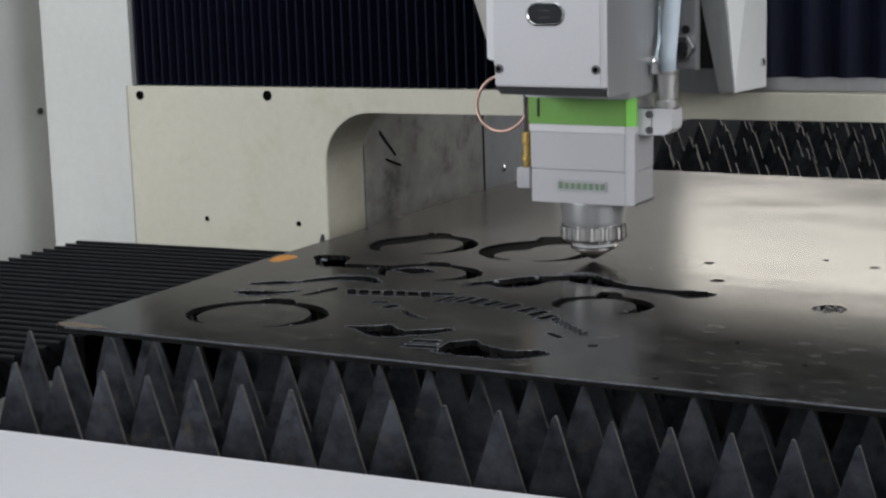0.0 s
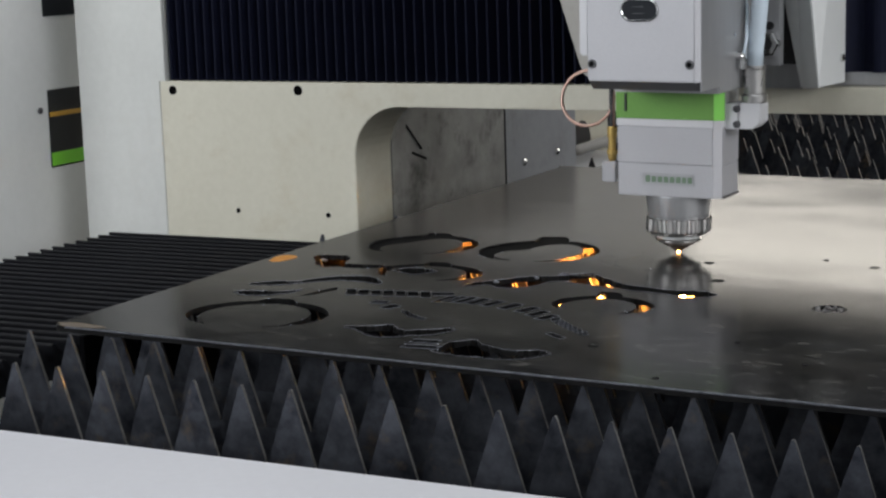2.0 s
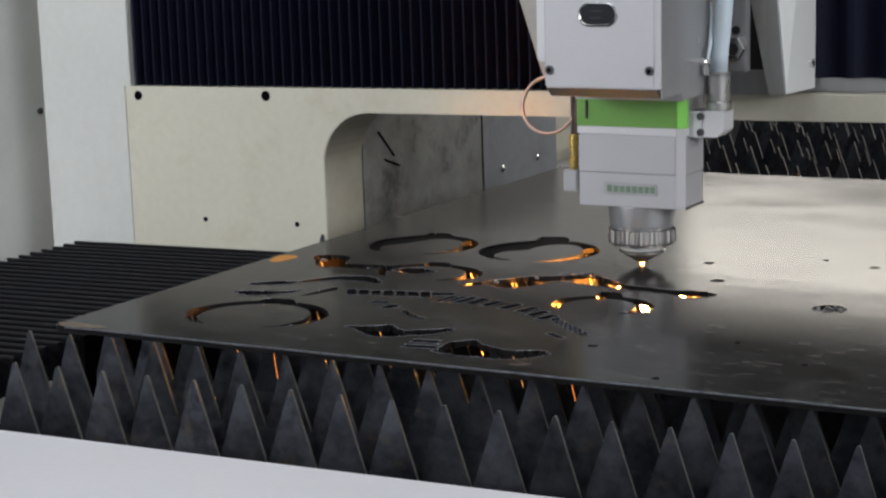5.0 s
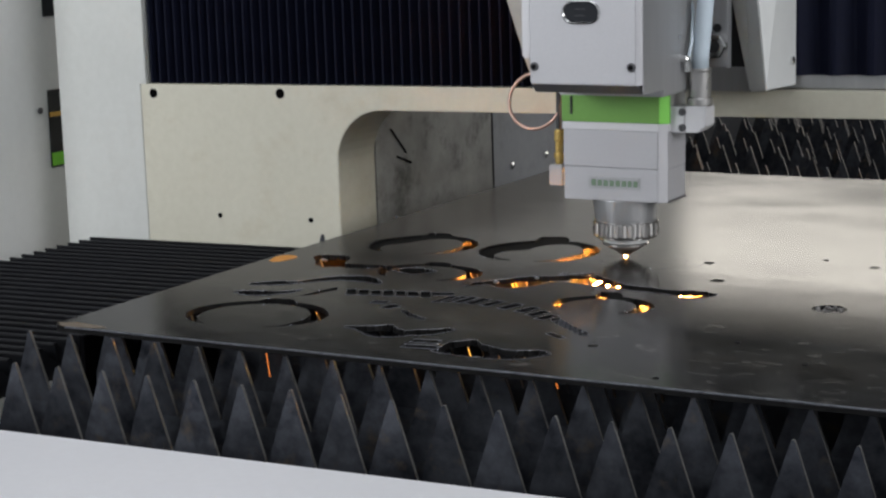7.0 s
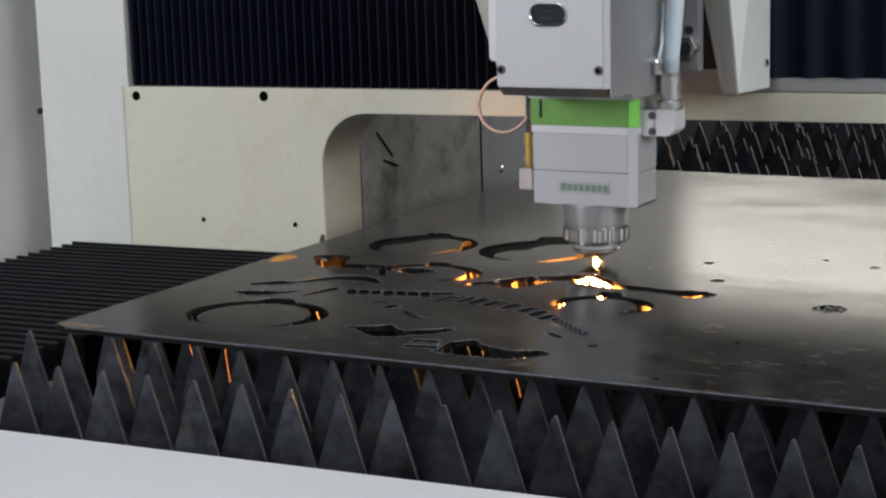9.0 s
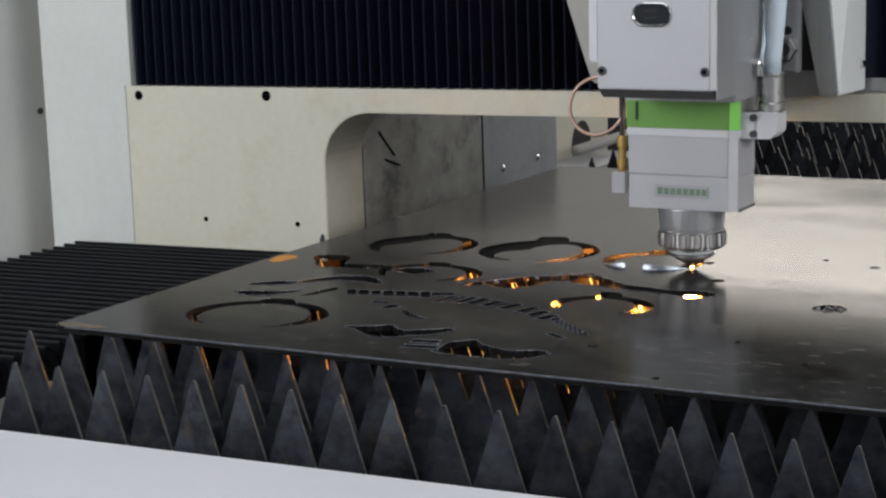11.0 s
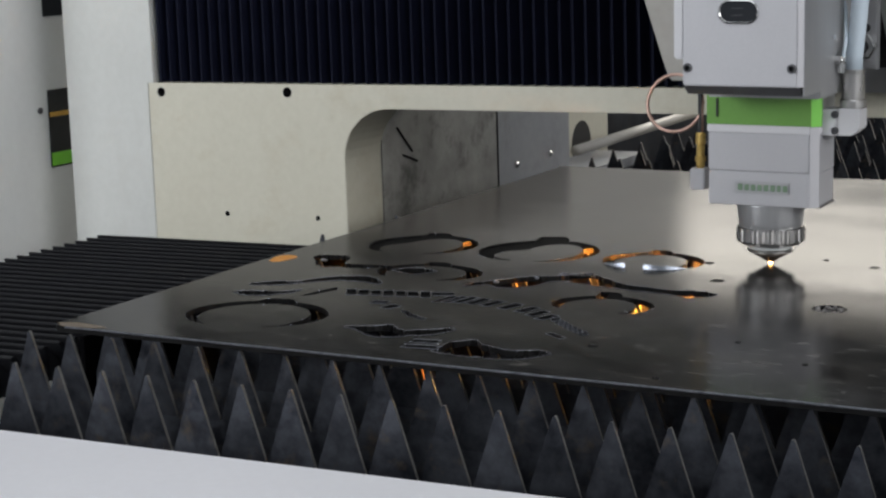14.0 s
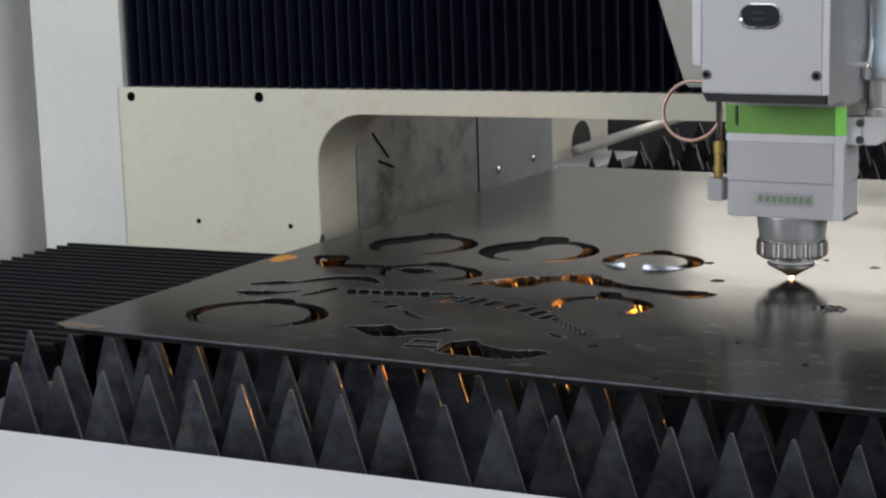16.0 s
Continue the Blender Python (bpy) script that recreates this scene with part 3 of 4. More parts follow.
def build_bed():
    first = build_slat(0.04286, 33)
    first.matrix_basis = pose(-0.0360, -0.1061, -0.0065, 0, 0, 2.61)
    second = build_slat(0.0435, 32)
    second.matrix_basis = pose(-0.0159, -0.0052, -0.0058, 0, 0, 1.33)
    rng = random.Random(5)
    for i in range(1, 33):
        copy_thing(second, pose(-0.008 + rng.uniform(-0.012, 0.012), 0.003 + 0.094 * i, -0.0055, 0, 0, 0.15))
    rail = empty("front_rail")
    part("top_plate", box(-0.6, 1.7, -0.75, 0, -0.006, 0, 0.0015), RAIL_WHITE, rail)
    part("body", box(-0.59, 1.69, -0.74, -0.004, -0.60, -0.006, 0.002), RAIL_WHITE, rail)
    tagged(rail, "white painted front rail of the cutting machine", "machine rail")
    rail.matrix_basis = pose(0.3, -0.148, -0.045, 0, 0, 2.2)
    # trough under the slats
    trough = empty("bed_trough")
    tagged(trough, "dark steel trough under the slats of the cutting bed", "machine bed")
    part("bottom", box(-0.1, 1.45, -0.1, 3.2, -0.60, -0.58), SLAT, trough)
    # outer panel hides the floor behind the gap; its black is painted shade
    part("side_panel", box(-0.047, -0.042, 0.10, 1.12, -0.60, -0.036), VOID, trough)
    # unseen sheet added under the plate to keep spark light off the cabinet
    part("light_block", box(0.0085, 0.0125, 0.11, 1.085, -0.58, -0.0062), VOID, trough)
    part("side_panel", box(-0.26, -0.25, 1.66, 3.2, -0.60, 0.02), SLAT, trough)
    part("side_panel", box(1.40, 1.41, -0.1, 3.2, -0.60, -0.06), SLAT, trough)
    part("back_panel", box(-0.1, 1.45, 3.19, 3.2, -0.60, -0.06), SLAT, trough)
    side = tagged(empty("bed_side_frame"), "white painted side frame of the bed with a round dark opening", "machine frame")
    part("side_panel", box(-0.19, -0.165, 1.13, 1.66, -0.6, 0.06, 0.003), CREAM, side)
    part("opening", lathe([(0.038, -0.002), (0.038, 0.0)], (-0.1640, 1.545, -0.028), 32, "x"), BLACK, side, "round dark opening")
    part("tube", tube([(-0.128, 1.44, -0.0258), (-0.128, 2.02, -0.0205)], 0.0085, 16), SHROUD, side, smooth=True)
    part("lower_ledge", box(-0.165, -0.075, 1.13, 1.60, -0.06, -0.045), GREY_PANEL, side)
    part("tooth", prism([(-0.023, -0.05), (0.010, -0.05), (-0.0030, 0.004), (-0.0045, 0.004)], 0.003, "y", at=0.466), SLAT, trough)


# ---------------------------------------------------------------- side cabinet
def build_cabinet():
    cab = tagged(empty("side_cabinet"), "tall white cabinet wall with two dark windows beside the machine", "cabinet")
    X = -0.60
    part("wall", box(X - 0.05, X, 0.52, 3.2, -0.9, 1.6, 0.002), WHITE, cab)
    for z0, z1 in ((0.0185, 0.1245), (0.2235, 0.34)):
        win = part("window", box(X, X + 0.0015, 0.735, 0.94, z0, z1), BLACK_GLASS, cab, "dark window")
        if z0 > 0.2:
            continue
        part("amber_stripe", box(X + 0.0015, X + 0.0022, 0.736, 0.939, z0 + 0.069, z0 + 0.0755), YELLOW, win)
        part("green_stripe", box(X + 0.0015, X + 0.0022, 0.736, 0.939, z0 + 0.002, z0 + 0.020), GREEN_STRIPE, win)
    part("screw", lathe([(0.0045, 0.0), (0.0045, 0.002), (0.003, 0.003)], (X, 0.718, 0.098), 16, "x"), LIP, cab)


# ---------------------------------------------------------------- gantry
def build_gantry():
    g = tagged(empty("gantry"), "cream painted travelling gantry with an arched leg opening", "gantry")
    # front panel with the arch, upper left corner at the origin
    arch = [(0.2795 + 0.062 * (1 - math.cos(radians(a))), -0.0285 - 0.062 + 0.062 * math.sin(radians(a))) for a in range(0, 91, 9)]
    outline = [(-0.009, 0.0), (-0.009, -0.225), (0.2795, -0.225)] + arch + [(2.0, -0.0285), (2.0, 0.0)]
    part("front_panel", prism(outline, 0.088, "y", 0.0009), CREAM, g)
    part("side_column", prism([(-0.14, -0.225), (-0.0092, -0.225), (-0.0092, 0.0), (0.0, 0.0), (0.0, 0.40), (-0.14, 0.40)], 0.12, "y", 0.0006, at=-0.0003), COLUMN, g, "off-white painted column")
    part("beam", box(-0.13, 2.0, 0.089, 0.22, -0.0265, 0.40), GREY_PANEL, g)
    part("top_panel", box(0.001, 2.0, 0.0, 0.08, 0.22, 0.40, 0.002), CREAM, g)
    part("ledge", box(0.10, 2.0, 0.0215, 0.0285, 0.0010, 0.0150), HEAD_DARK, g)
    part("leg_wall", box(0.262, 0.2805, 0.089, 0.4140, -0.225, -0.027), STAINED, g, "soot-stained steel leg wall")
    part("leg_wall", box(0.262, 0.2795, 0.4222, 0.667, -0.225, -0.02), GREY_PANEL, g, "grey painted leg wall")
    for y, z in ((0.477, -0.1575), (0.593, -0.1555)):
        part("rivet", lathe([(0.0055, 0), (0.005, 0.003), (0.002, 0.0045)], (0.2795, y, z), 14, "x"), CHROME, g)
    for y, z, turn, long in ((0.147, -0.0830, -42, 0.052), (0.160, -0.1085, -18, 0.040)):
        slot_ob = part("slot", box(-0.001, 0.001, -long / 2, long / 2, -0.0013, 0.0013, 0.0006), VOID, g)
        slot_ob.matrix_basis = pose(0.2812, y, z, turn)
    part("leg_joint", box(0.262, 0.2790, 0.4142, 0.4220, -0.225, -0.021), VOID, g)
    for x, z, r in ((0.011, -0.0115, 0.0058), (0.2008, -0.0098, 0.0062)):
        part("bolt_hole", lathe([(r, 0.001), (r, -0.0006)], (x, 0, z), 24, "y"), VOID, g)
    for x, z in ((0.103, -0.164), (0.237, -0.1645)):
        part("bolt_hole", lathe([(0.0032, 0.001), (0.0032, -0.0006)], (x, 0, z), 16, "y"), VOID, g)
    return g


def pleat_mesh(pitch, height, deep):
    """One pleat of a vertical bellows: a rounded ridge towards the front."""
    prof = [(pitch * a, deep * b) for a, b in ((-0.75, 1.0), (-0.5, 0.95), (-0.16, 0.22), (-0.10, 0.03), (0.0, 0.0), (0.10, 0.03), (0.16, 0.22), (0.5, 0.95), (0.75, 1.0))]
    return prism([(a, b) for a, b in prof], height, "z")


def build_beam_bellows():
    thing = tagged(empty("beam_bellows"), "black pleated bellows cover along the gantry beam", "bellows")
    back = part("backing", box(0.001, 1.99, 0.030, 0.044, 0.002, 0.218), RUBBER, thing)
    left, right = [], []
    for side, count, width in ((left, 48, 0.0124), (right, 30, 0.036)):
        first = None
        for i in range(count):
            if first is None:
                bm = pleat_mesh(width, 0.215, 0.016)
                first = part("pleat", bm, RUBBER, thing)
                ob = first
            else:
                ob = new("pleat", first.data)
                ob.parent = thing
            side.append(ob)
    return thing, left, right


def build_floor_bellows():
    thing = tagged(empty("way_cover_bellows"), "dark pleated bellows covering the guideway beside the plate", "bellows")
    out = []
    mesh = None
    for i in range(46):
        if mesh is None:
            w, h = 0.0218, 0.020
            prof = [(-w * 0.02, -0.035), (-w * 0.02, -h), (-w * 0.20, -0.0040), (-w * 0.30, -0.0016), (-w * 0.26, -0.0003), (-w * 0.18, 0.0), (-w * 0.02, -0.0006), (w * 0.40, -h * 0.55), (w * 0.96, -h), (w * 0.96, -0.035)]
            bm = prism(prof, 0.382, "x", 0.0008)
            ob = part("pleat", bm, FLOOR_BELLOWS, thing)
            mesh = ob.data
        else:
            ob = new("pleat", mesh)
            ob.parent = thing
        out.append(ob)
    return thing, out


# ---------------------------------------------------------------- cutting head
def build_head():
    """Built where it stands at the start; the origin is the plate point under the nozzle."""
    h = tagged(empty("laser_cutting_head"), "silver laser cutting head with a green band and a conical nozzle", "cutting head")
    ox, oy = HEAD_DESIGN.x, HEAD_DESIGN.y
    fit = Matrix.Scale(HEAD_SCALE, 4)
    fit.translation = (-ox * HEAD_SCALE, -oy * HEAD_SCALE, EYE_HEIGHT * (1 - HEAD_SCALE))

    def put(ob):
        ob.data.transform(fit)
        return ob
    # upper cover: chamfered lower edge and right corner
    cover = put(part("cover", prism([(0.298, 0.2876), (0.4035, 0.2876), (0.4075, 0.2905), (0.4075, 0.343), (0.298, 0.343)], 0.26, "z", 0.0012, at=0.1888), HEAD_GREY, h, "silver-grey sheet metal cover"))
    # bevel under the cover, part of its shade put into the colour
    put(part("lower_lip", prism([(0.2878, 0.1886), (0.3008, 0.1886), (0.3012, 0.1804), (0.2992, 0.1802)], 0.1060, "x", 0.0005, at=0.2985), UNDERSIDE, h, "bevelled lower edge in a shaded grey"))
    put(part("cover_back", box(0.2990, 0.4068, 0.3016, 0.3430, 0.1808, 0.1886, 0.0006), HEAD_DARK, h))
    put(part("cover_side", box(0.4070, 0.4083, 0.2925, 0.3432, 0.1806, 0.448, 0.0004), HEAD_DARK, h, "darker brushed side of the cover"))
    put(part("cover_edge", prism([(0.4034, 0.2872), (0.4082, 0.2904), (0.4082, 0.2922), (0.4034, 0.2884)], 0.259, "z", at=0.1892), HEAD_GREY, h, "pale bevelled edge"))
    win = lathe([(0.0106, 0.0022), (0.0106, -0.0014), (0.0096, -0.0020), (0.0084, -0.0006)], (0.3500, 0.2876, 0.2545), 32, "y")
    for v in win.verts:
        v.co.x += 0.0078 if v.co.x > 0.3500 else -0.0078
    put(part("window_rim", win, CHROME, h))
    glass = lathe([(0.0085, 0.0), (0.0085, -0.0012)], (0.3500, 0.2876, 0.2545), 32, "y")
    for v in glass.verts:
        v.co.x += 0.0078 if v.co.x > 0.3500 else -0.0078
    put(part("sight_glass", glass, BLACK_GLASS, h, "oval dark sight glass"))
    for dz in (-0.003, 0.003):
        put(part("gauge_mark", box(0.3435, 0.3545, 0.2858, 0.2863, 0.2545 + dz - 0.0002, 0.2545 + dz + 0.0002), LIP, h))
    for x, z in ((0.3028, 0.2047), (0.3985, 0.2053)):
        s = put(part("screw", lathe([(0.0042, 0.001), (0.0042, -0.0012), (0.0036, -0.0018), (0.002, -0.0018), (0.0018, -0.0006)], (x, 0.2876, z), 20, "y"), LIP, h))
        put(part("screw_socket", lathe([(0.0025, 0.0), (0.0025, -0.0019)], (x, 0.2876, z), 6, "y"), VOID, h))
    put(part("side_plate", box(0.2868, 0.2972, 0.294, 0.343, 0.2115, 0.45, 0.0018), COLLAR, h))
    put(part("column", box(0.301, 0.4072, 0.3435, 0.445, 0.1735, 0.45, 0.0015), HEAD_DARK, h, "brushed aluminium column"))
    put(part("column_screw", lathe([(0.002, 0), (0.002, 0.001)], (0.4072, 0.385, 0.2265), 12, "x"), CHROME, h))
    # lower body
    def body(x0, x1, z0, z1, cut, y0=0.385, y1=0.439):
        return prism([(x0, y0), (x1 - cut, y0), (x1, y0 + cut * 0.75), (x1, y1), (x0, y1)], z1 - z0, "z", 0.0008, at=z0)
    band = put(part("green_band", body(0.2856, 0.3950, 0.1436, 0.1718, 0.0075, y1=0.3948), GREEN, h, "green anodised band"))
    put(part("band_back", box(0.2860, 0.3938, 0.3950, 0.4385, 0.1437, 0.1733, 0.0006), HEAD_DARK, h))
    # bevel of the band, its highlight painted as a brighter green
    edge = prism([(0.3874, 0.3846), (0.3953, 0.3903), (0.3953, 0.394), (0.3870, 0.3870)], 0.0285, "z", at=0.1435)
    put(part("band_corner", edge, GREEN_LIT, h))
    put(part("corner_tab", prism([(0.3875, 0.1722), (0.3950, 0.1722), (0.3950, 0.1785), (0.3930, 0.1785)], 0.006, "y", 0.0004, at=0.3872), HEAD_GREY, h))
    put(part("band_clip", box(0.2888, 0.2970, 0.3838, 0.3852, 0.1505, 0.1685, 0.0006), GREEN, h))
    put(part("band_slot", box(0.2955, 0.2972, 0.3834, 0.3852, 0.151, 0.1682), BLACK, h))
    put(part("collar", body(0.2862, 0.3946, 0.1362, 0.1434, 0.0075, 0.3845), COLLAR, h, "pale silver collar"))
    put(part("housing", body(0.2875, 0.3940, 0.1, 0.1360, 0.0075), HEAD_GREY, h, "silver-grey housing"))
    put(part("housing_foot", body(0.2882, 0.3935, 0.0675, 0.0996, 0.0075, 0.3842), HEAD_GREY, h))
    trim = prism([(0.3868, 0.3842), (0.3940, 0.3896), (0.3940, 0.3912), (0.3868, 0.3858)], 0.0755, "z", at=0.0678)
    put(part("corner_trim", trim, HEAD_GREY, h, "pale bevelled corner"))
    plate = put(part("name_plate", box(0.3145, 0.3682, 0.3834, 0.3846, 0.0790, 0.0908, 0.0005), HEAD_DARK, h, "name plate with green marks"))
    put(part("name_plate_field", box(0.3156, 0.3671, 0.3830, 0.3840, 0.0800, 0.0898, 0.0004), HEAD_GREY, h))
    x = 0.3175
    for w in (0.0052, 0.0050, 0.0052, 0.0050, 0.0052, 0.0052, 0.0044, 0.0050):
        put(part("name_bar", box(x, x + w, 0.3826, 0.3834, 0.0816, 0.0880 if x > 0.319 else 0.0886, 0.0006), LOGO_GREEN, h))
        x += w + 0.0012
    put(part("housing_rib", box(0.3930, 0.3950, 0.392, 0.438, 0.0668, 0.0690), LIP, h))
    # nozzle assembly, turned parts about the beam axis
    put(part("nozzle_barrel", lathe([(0.0325, 0.0676), (0.0325, 0.066), (0.0305, 0.048), (0.0298, 0.0430)], (ox, oy, 0), 48), HEAD_DARK, h, "turned aluminium barrel", True))
    knurl = lathe([(0.0305, 0.0440), (0.0325, 0.0428), (0.0327, 0.0308), (0.0312, 0.0290)], (ox, oy, 0), 96, ripple=lambda i, k: 1.0 if i % 4 < 2 else 0.965)
    put(part("knurled_ring", knurl, STEEL, h, "knurled steel adjusting ring"))
    put(part("lower_ring", lathe([(0.0295, 0.0290), (0.0285, 0.0270), (0.0240, 0.0262)], (ox, oy, 0), 48), STEEL, h, "", True))
    put(part("ceramic_neck", lathe([(0.0200, 0.0262), (0.0208, 0.0225)], (ox, oy, 0), 48), WHITE, h, "white ceramic neck", True))
    put(part("sensor_disc", lathe([(0.0218, 0.0225), (0.0227, 0.0216), (0.0227, 0.0202), (0.0214, 0.0192)], (ox, oy, 0), 48), STEEL, h))
    put(part("nozzle_tip", lathe([(0.0212, 0.0192), (0.0120, 0.0140), (0.0046, 0.0096), (0.0034, 0.0088), (0.0014, 0.0084)], (ox, oy, 0), 40), NOZZLE, h, "dark conical nozzle tip", True))
    # signal lead on the left
    loop = []
    for i in range(25):
        a = radians(18 - 300 * i / 24 * 1.05)
        loop.append((0.2405 + 0.0285 * math.cos(a), 0.421 + 0.006 * math.sin(a), 0.1585 + 0.0275 * math.sin(a)))
    put(part("signal_lead", tube([(0.300, 0.44, 0.19)] + loop[::-1] + [(0.2685, 0.42, 0.150), (0.2685, 0.42, 0.13)], 0.0018, 8), COPPER, h, "looped copper-coloured coaxial lead", True))
    put(part("lead_holder", box(0.2655, 0.2685, 0.417, 0.423, 0.128, 0.172), BLACK, h))
    put(part("connector", lathe([(0.0040, 0.131), (0.0050, 0.130), (0.0050, 0.120), (0.0040, 0.119), (0.0040, 0.108), (0.0054, 0.107), (0.0054, 0.103), (0.0044, 0.102), (0.0044, 0.099), (0.0034, 0.096)], (0.2672, 0.42, 0), 18), BRASS, h, "brass coaxial connector"))
    put(part("connector_block", box(0.2590, 0.2740, 0.412, 0.430, 0.0755, 0.0962, 0.001), HEAD_GREY, h))
    # gas hose on the right
    gx, gy = 0.4195, 0.41
    put(part("hose_block", box(0.3930, 0.4075, 0.397, 0.424, 0.1345, 0.1590, 0.001), COLLAR, h))
    put(part("hose_elbow", prism([(0.4085, 0.1350), (0.4215, 0.1350), (0.4290, 0.1415), (0.4290, 0.1600), (0.4085, 0.1600)], 0.027, "y", 0.001, at=0.397), COLLAR, h))
    put(part("hose_seat", box(0.4075, 0.4155, 0.3985, 0.423, 0.1348, 0.1595), STEEL, h))
    for z in (0.1395, 0.1545):
        put(part("block_screw", lathe([(0.0036, 0.0), (0.0036, -0.0022), (0.0018, -0.0022), (0.0016, -0.0008)], (0.4062, 0.3975, z), 14, "y"), LIP, h))
    put(part("hose_nut", lathe([(0.0118, 0.1600), (0.0122, 0.161), (0.0122, 0.167), (0.0114, 0.168)], (gx, gy, 0), 28), STEEL, h))
    put(part("hose_fitting", lathe([(0.0100, 0.168), (0.0104, 0.169), (0.0104, 0.192), (0.0108, 0.193), (0.0108, 0.1955)], (gx, gy, 0), 28), STEEL, h, "chrome hose fitting"))
    put(part("gas_hose", tube([(gx, gy, 0.194), (gx + 0.0005, gy, 0.21), (gx + 0.003, gy, 0.235), (gx + 0.006, gy + 0.002, 0.28), (gx + 0.008, gy + 0.01, 0.36)], 0.0080, 20), HOSE, h, "pale blue plastic gas hose", True))
    put(part("small_fitting", lathe([(0.0045, -0.004), (0.0045, 0.006), (0.003, 0.007), (0.003, 0.010)], (0.4075, 0.392, 0.2050), 12, "x"), CHROME, h))
    put(part("fitting_elbow", lathe([(0.0034, -0.008), (0.0034, 0.003)], (0.4135, 0.392, 0.2015), 12), CHROME, h))
    put(part("thin_hose", tube([(0.4135, 0.392, 0.203), (0.4140, 0.402, 0.222), (0.4090, 0.418, 0.250), (0.3960, 0.432, 0.285), (0.3800, 0.436, 0.340)], 0.0017, 10), HOSE, h, "", True))
    # carriage behind
    put(part("bracket", box(0.365, 0.4223, 0.480, 0.492, 0.1894, 0.33, 0.001), HEAD_DARK, h))
    nut = lathe([(0.0130, 0.0), (0.0130, -0.008), (0.0115, -0.009), (0.0070, -0.009), (0.0068, -0.004)], (0.4105, 0.480, 0.2115), 6, "y")
    put(part("hex_nut", nut, CHROME, h))
    put(part("nut_bore", lathe([(0.0062, -0.0042), (0.0062, -0.0092)], (0.4105, 0.480, 0.2115), 18, "y"), BLACK, h))
    put(part("bracket_bolt", lathe([(0.0042, 0.0), (0.0042, -0.002)], (0.4120, 0.480, 0.2290), 14, "y"), BLACK, h))
    put(part("carriage_plate", box(0.19, 0.425, 0.566, 0.610, 0.166, 0.45, 0.002), BLACK, h, "dark carriage plate"))
    put(part("carriage_foot", box(0.36, 0.430, 0.562, 0.600, 0.1590, 0.184, 0.001), HEAD_DARK, h))
    # right shroud: a folded box that narrows towards its foot
    bm = bmesh.new()
    rings = []
    for f in (0.0, 1.0):
        def lift(low, high):
            return low + (high - low) * f
        rings.append([bm.verts.new(p) for p in (
            (lift(0.4330, 0.372), 0.515, lift(0.1630, 0.45)), (lift(0.4616, 0.4335), 0.480, lift(0.1682, 0.45)), (lift(0.4545, 0.4535), 0.600, lift(0.1621, 0.45)),
            (lift(0.4505, 0.4495), 0.612, lift(0.1641, 0.45)), (lift(0.4330, 0.372), 0.600, lift(0.1660, 0.45)))])
    for k in range(5):
        bm.faces.new((rings[0][k], rings[0][(k + 1) % 5], rings[1][(k + 1) % 5], rings[1][k]))
    bm.faces.new(rings[0][::-1])
    bm.faces.new(rings[1])
    bmesh.ops.bevel(bm, geom=bm.edges[:], offset=0.002, segments=2, affect="EDGES", clamp_overlap=True)
    put(part("side_shroud", bm, WHITE, h, "white folded shroud"))
    put(part("shroud_screw", lathe([(0.0044, -0.001), (0.0044, 0.0022), (0.003, 0.0030)], (0.4560, 0.5800, 0.1901), 14, "x"), CHROME, h))
    # left shroud: the shade on it is put into its paint colour
    left = prism([(0.1975, 0.2595), (0.218, 0.197), (0.2250, 0.1780), (0.30, 0.1780), (0.30, 0.45), (0.135, 0.45)], 0.10, "y", 0.002, at=0.4465)
    for v in left.verts:
        v.co.x -= (v.co.y - 0.4465) * 0.15
    put(part("side_shroud", left, SHROUD, h, "folded shroud, its beige-grey darkened as in shade"))
    return h


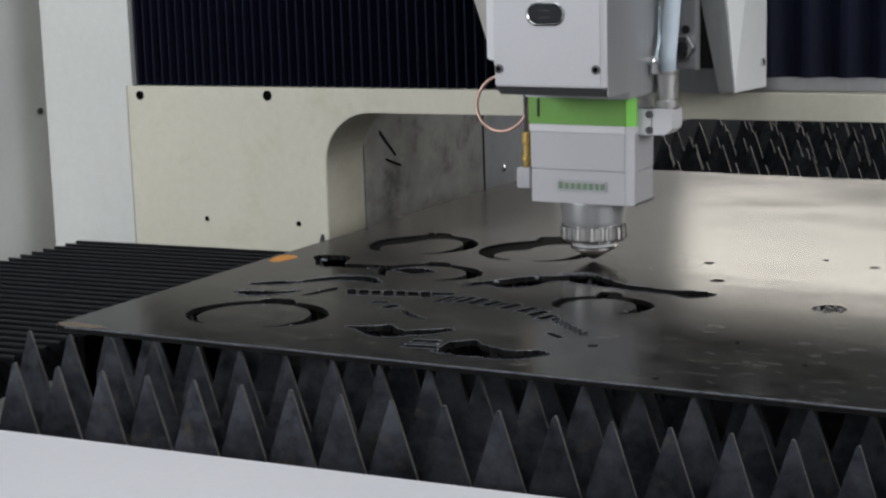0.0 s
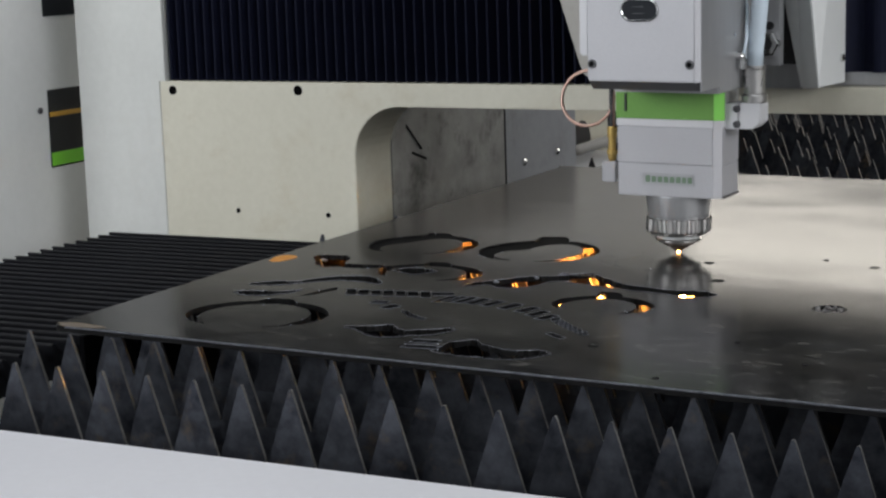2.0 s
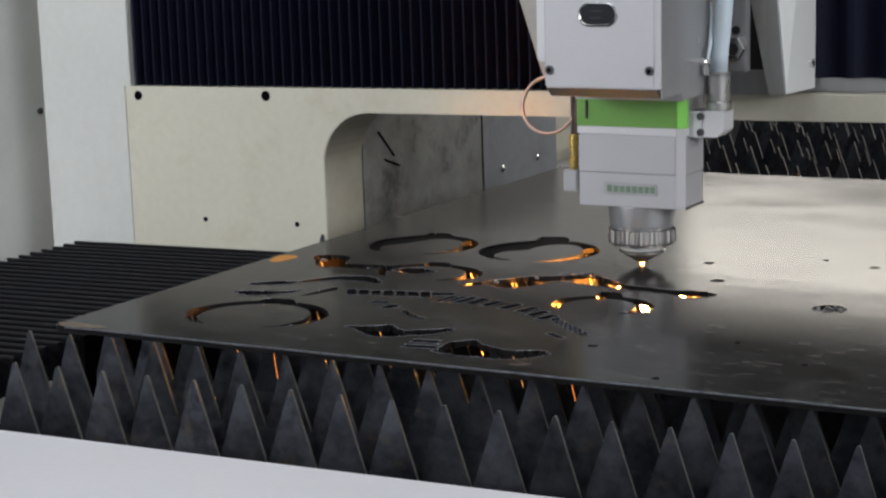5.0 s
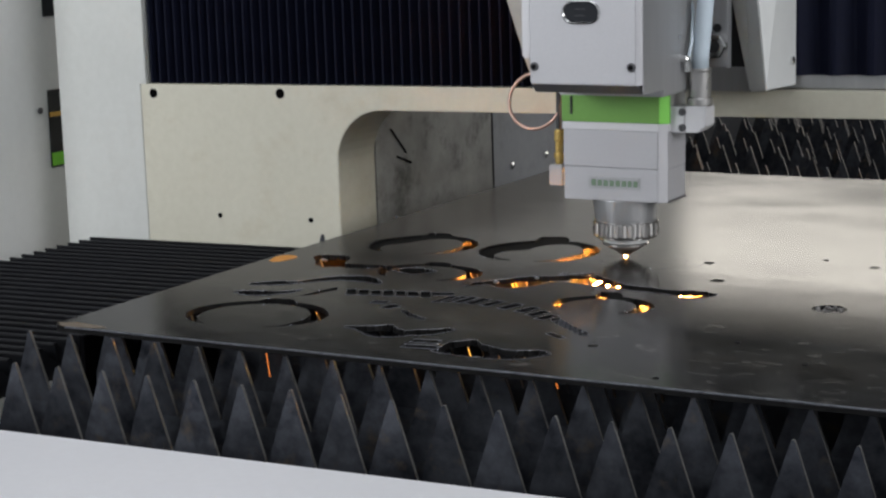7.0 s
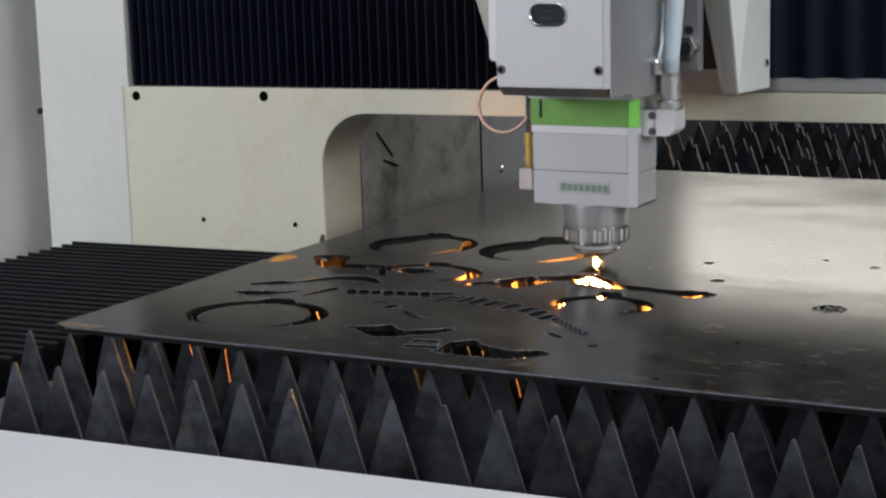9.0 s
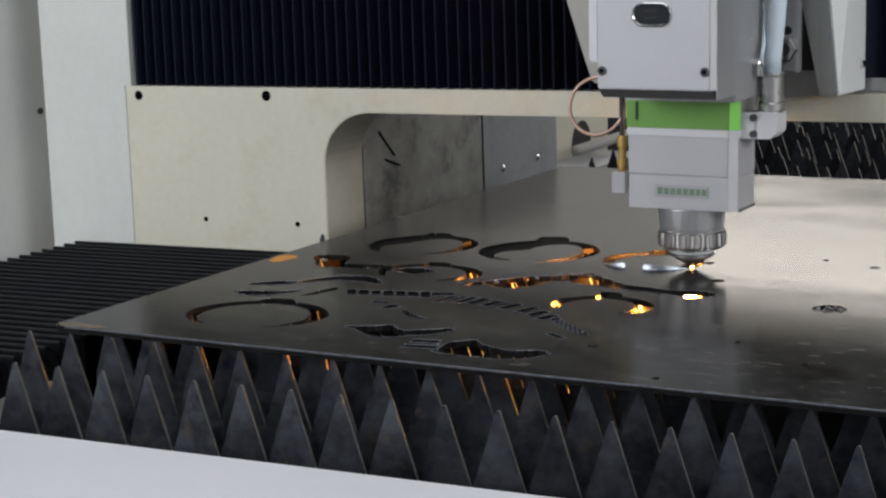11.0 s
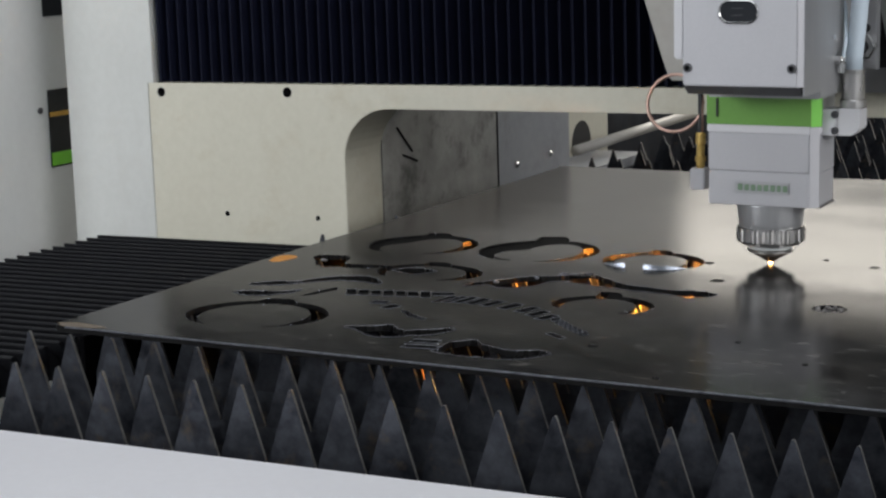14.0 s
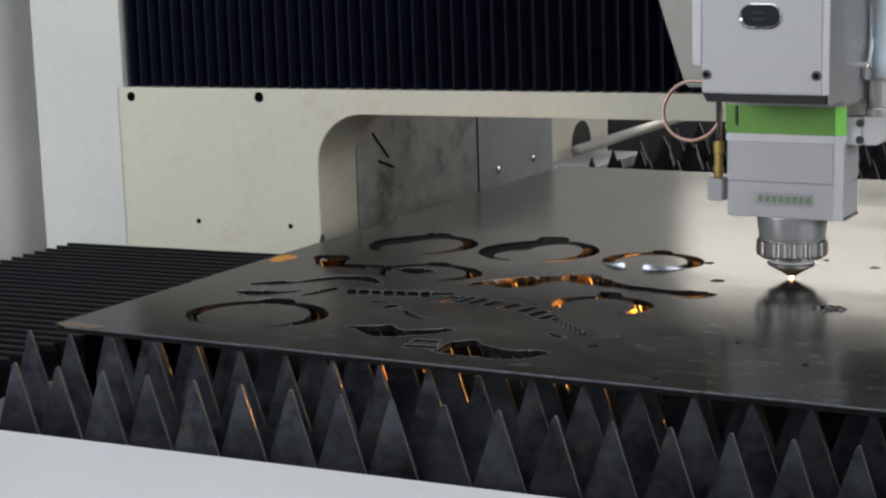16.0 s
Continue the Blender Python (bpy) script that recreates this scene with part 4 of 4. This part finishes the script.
def build_fire():
    """White-hot plume at the nozzle, the sparks that the gas blows through the plate, and streaks that imitate lit
    tooth edges.
    """
    flame = tagged(part("cutting_flame", lathe([(0.0010, 0.0017), (0.0016, 0.0011), (0.0020, 0.0004), (0.0010, 0.0)], (0, 0, 0), 16), TIP_FLAME), "small orange-hot flame where the laser meets the plate", "flame")
    flare = tagged(empty("flare"), "white-hot flare blown out below the nozzle", "flame")
    part("plume", lathe([(0.0008, 0.003), (0.0020, 0.0015), (0.0026, -0.001), (0.0014, -0.0045), (0.0005, -0.006)], (0, 0, 0), 16), FLAME, flare)
    stream = tagged(empty("spark_stream"), "orange stream of sparks blown down through the cut", "sparks")
    part("core", lathe([(0.0030, -0.0070), (0.0042, -0.02), (0.006, -0.05), (0.007, -0.09), (0.003, -0.12)], (0, 0, 0), 14), SPARK, stream)
    rng = random.Random(11)
    for i in range(18):
        a = rng.uniform(0, 6.28)
        spread = rng.uniform(0.02, 0.06) if i < 12 else rng.uniform(0.07, 0.16)
        length = rng.uniform(0.10, 0.22) if i < 12 else rng.uniform(0.05, 0.12)
        end = (math.cos(a) * spread - 0.02, math.sin(a) * spread * 0.7 - 0.01, -length)
        part("glow_streak", tube([(0, 0, -0.012), (end[0] * 0.3, end[1] * 0.3, end[2] * 0.45), end], 0.0007, 6), SPARK, stream)
    # thin glowing streaks added to imitate tooth edges lit from the cut
    for i in range(5):
        x, y = rng.uniform(-0.28, 0.08), rng.uniform(-0.40, -0.26)
        z, drop = rng.uniform(-0.020, -0.010), rng.uniform(0.014, 0.034)
        part("glow_streak", tube([(x, y, z), (x + 0.0035, y - 0.002, z - drop * 0.5), (x + 0.0075, y - 0.004, z - drop)], rng.uniform(0.0002, 0.0003), 6), EDGE_GLOW, stream)
    point = tagged(part("cut_point", lathe([(0.0006, 0.0010), (0.0010, 0.0004), (0.0011, -0.0010), (0.0005, -0.0030)], (0, 0, 0), 12), HOT_POINT), "white-hot point of the cut under the nozzle", "flame")
    return flame, flare, stream, point


def motions(gantry, bellows, left, right, floor_thing, pleats, head, flame, flare, stream, point, slug):
    def gantry_pose(dy):
        return pose(GANTRY.x, GANTRY.y + dy, GANTRY.z, 0, BEAM_TILT)
    walk(gantry, [(t, gantry_pose(dy)) for t, dx, dy in TRAVEL])
    walk(bellows, [(t, gantry_pose(dy)) for t, dx, dy in TRAVEL])
    walk(head, [(t, pose(TIP.x + dx * HEAD_SCALE, TIP.y + dy * HEAD_SCALE, 0)) for t, dx, dy in TRAVEL])
    # pleats spread evenly between the fixed ends and the carriage
    for i, ob in enumerate(left):
        f = (i + 0.5) / len(left)
        walk(ob, [(t, pose(f * (0.60 + dx), 0.004, 0.001)) for t, dx, dy in TRAVEL])
    for i, ob in enumerate(right):
        f = (i + 0.5) / len(right)
        walk(ob, [(t, pose(0.76 + dx + f * (1.98 - 0.76 - dx), 0.012, 0.0155)) for t, dx, dy in TRAVEL])
    for i, ob in enumerate(pleats):
        f = (i + 0.5) / len(pleats)
        walk(ob, [(t, pose(-0.470, -0.36 + f * (0.634 + 0.36 + dy), -0.0555, 0, -1.0)) for t, dx, dy in TRAVEL])
    # the beam strikes just after the start and stays on
    times = [t for t, dx, dy in TRAVEL]

    def under(t):
        return TIP.x + HEAD_SCALE * float(np.interp(t, times, [row[1] for row in TRAVEL])), TIP.y + HEAD_SCALE * float(np.interp(t, times, [row[2] for row in TRAVEL]))
    fire_times = sorted(times + [0.1])
    walk(flame, [(t, pose(*under(t), 0.0002 if t else 0.010)) for t in fire_times])
    walk(stream, [(t, pose(*under(t), 0.0 if t else -1.30)) for t in fire_times])
    # spells in which each fire breaks out under the nozzle; between them it stays up in the bore

    def spells(fire, spans, low):
        edges = [round(e, 2) for a, b in spans for e in (a - 0.1, a, b, b + 0.1) if e <= 16.0]
        rows = []
        for t in sorted(set(times + edges)):
            out = any(a <= t <= b for a, b in spans)
            rows.append((t, pose(*under(t), low if out else 0.024)))
        walk(fire, rows)
    spells(flare, [(0.2, 0.8), (8.4, 9.3), (12.9, 13.2)], 0.0012)
    spells(point, [(0.2, 0.8), (3.4, 4.4), (6.7, 9.4), (11.4, 12.5), (12.9, 13.2), (15.9, 16.0)], 0.0006)
    cx, cy = RINGS[5][0], RINGS[5][1]
    walk(slug, [(0, pose(cx, cy, 0)), (9.6, pose(cx, cy, 0)), (9.8, pose(cx, cy, -0.001)), (10.2, pose(cx, cy, -0.0042, -13, 0, 0)), (16, pose(cx, cy, -0.0042, -13, 0, 0))])


build_hall()
slug = build_plate()
build_bed()
build_cabinet()
gantry = build_gantry()
bellows, left_pleats, right_pleats = build_beam_bellows()
floor_thing, floor_pleats = build_floor_bellows()
cutting_head = build_head()
cutting_flame, cutting_flare, spark_stream, cut_point = build_fire()
motions(gantry, bellows, left_pleats, right_pleats, floor_thing, floor_pleats, cutting_head, cutting_flame, cutting_flare, spark_stream, cut_point, slug)
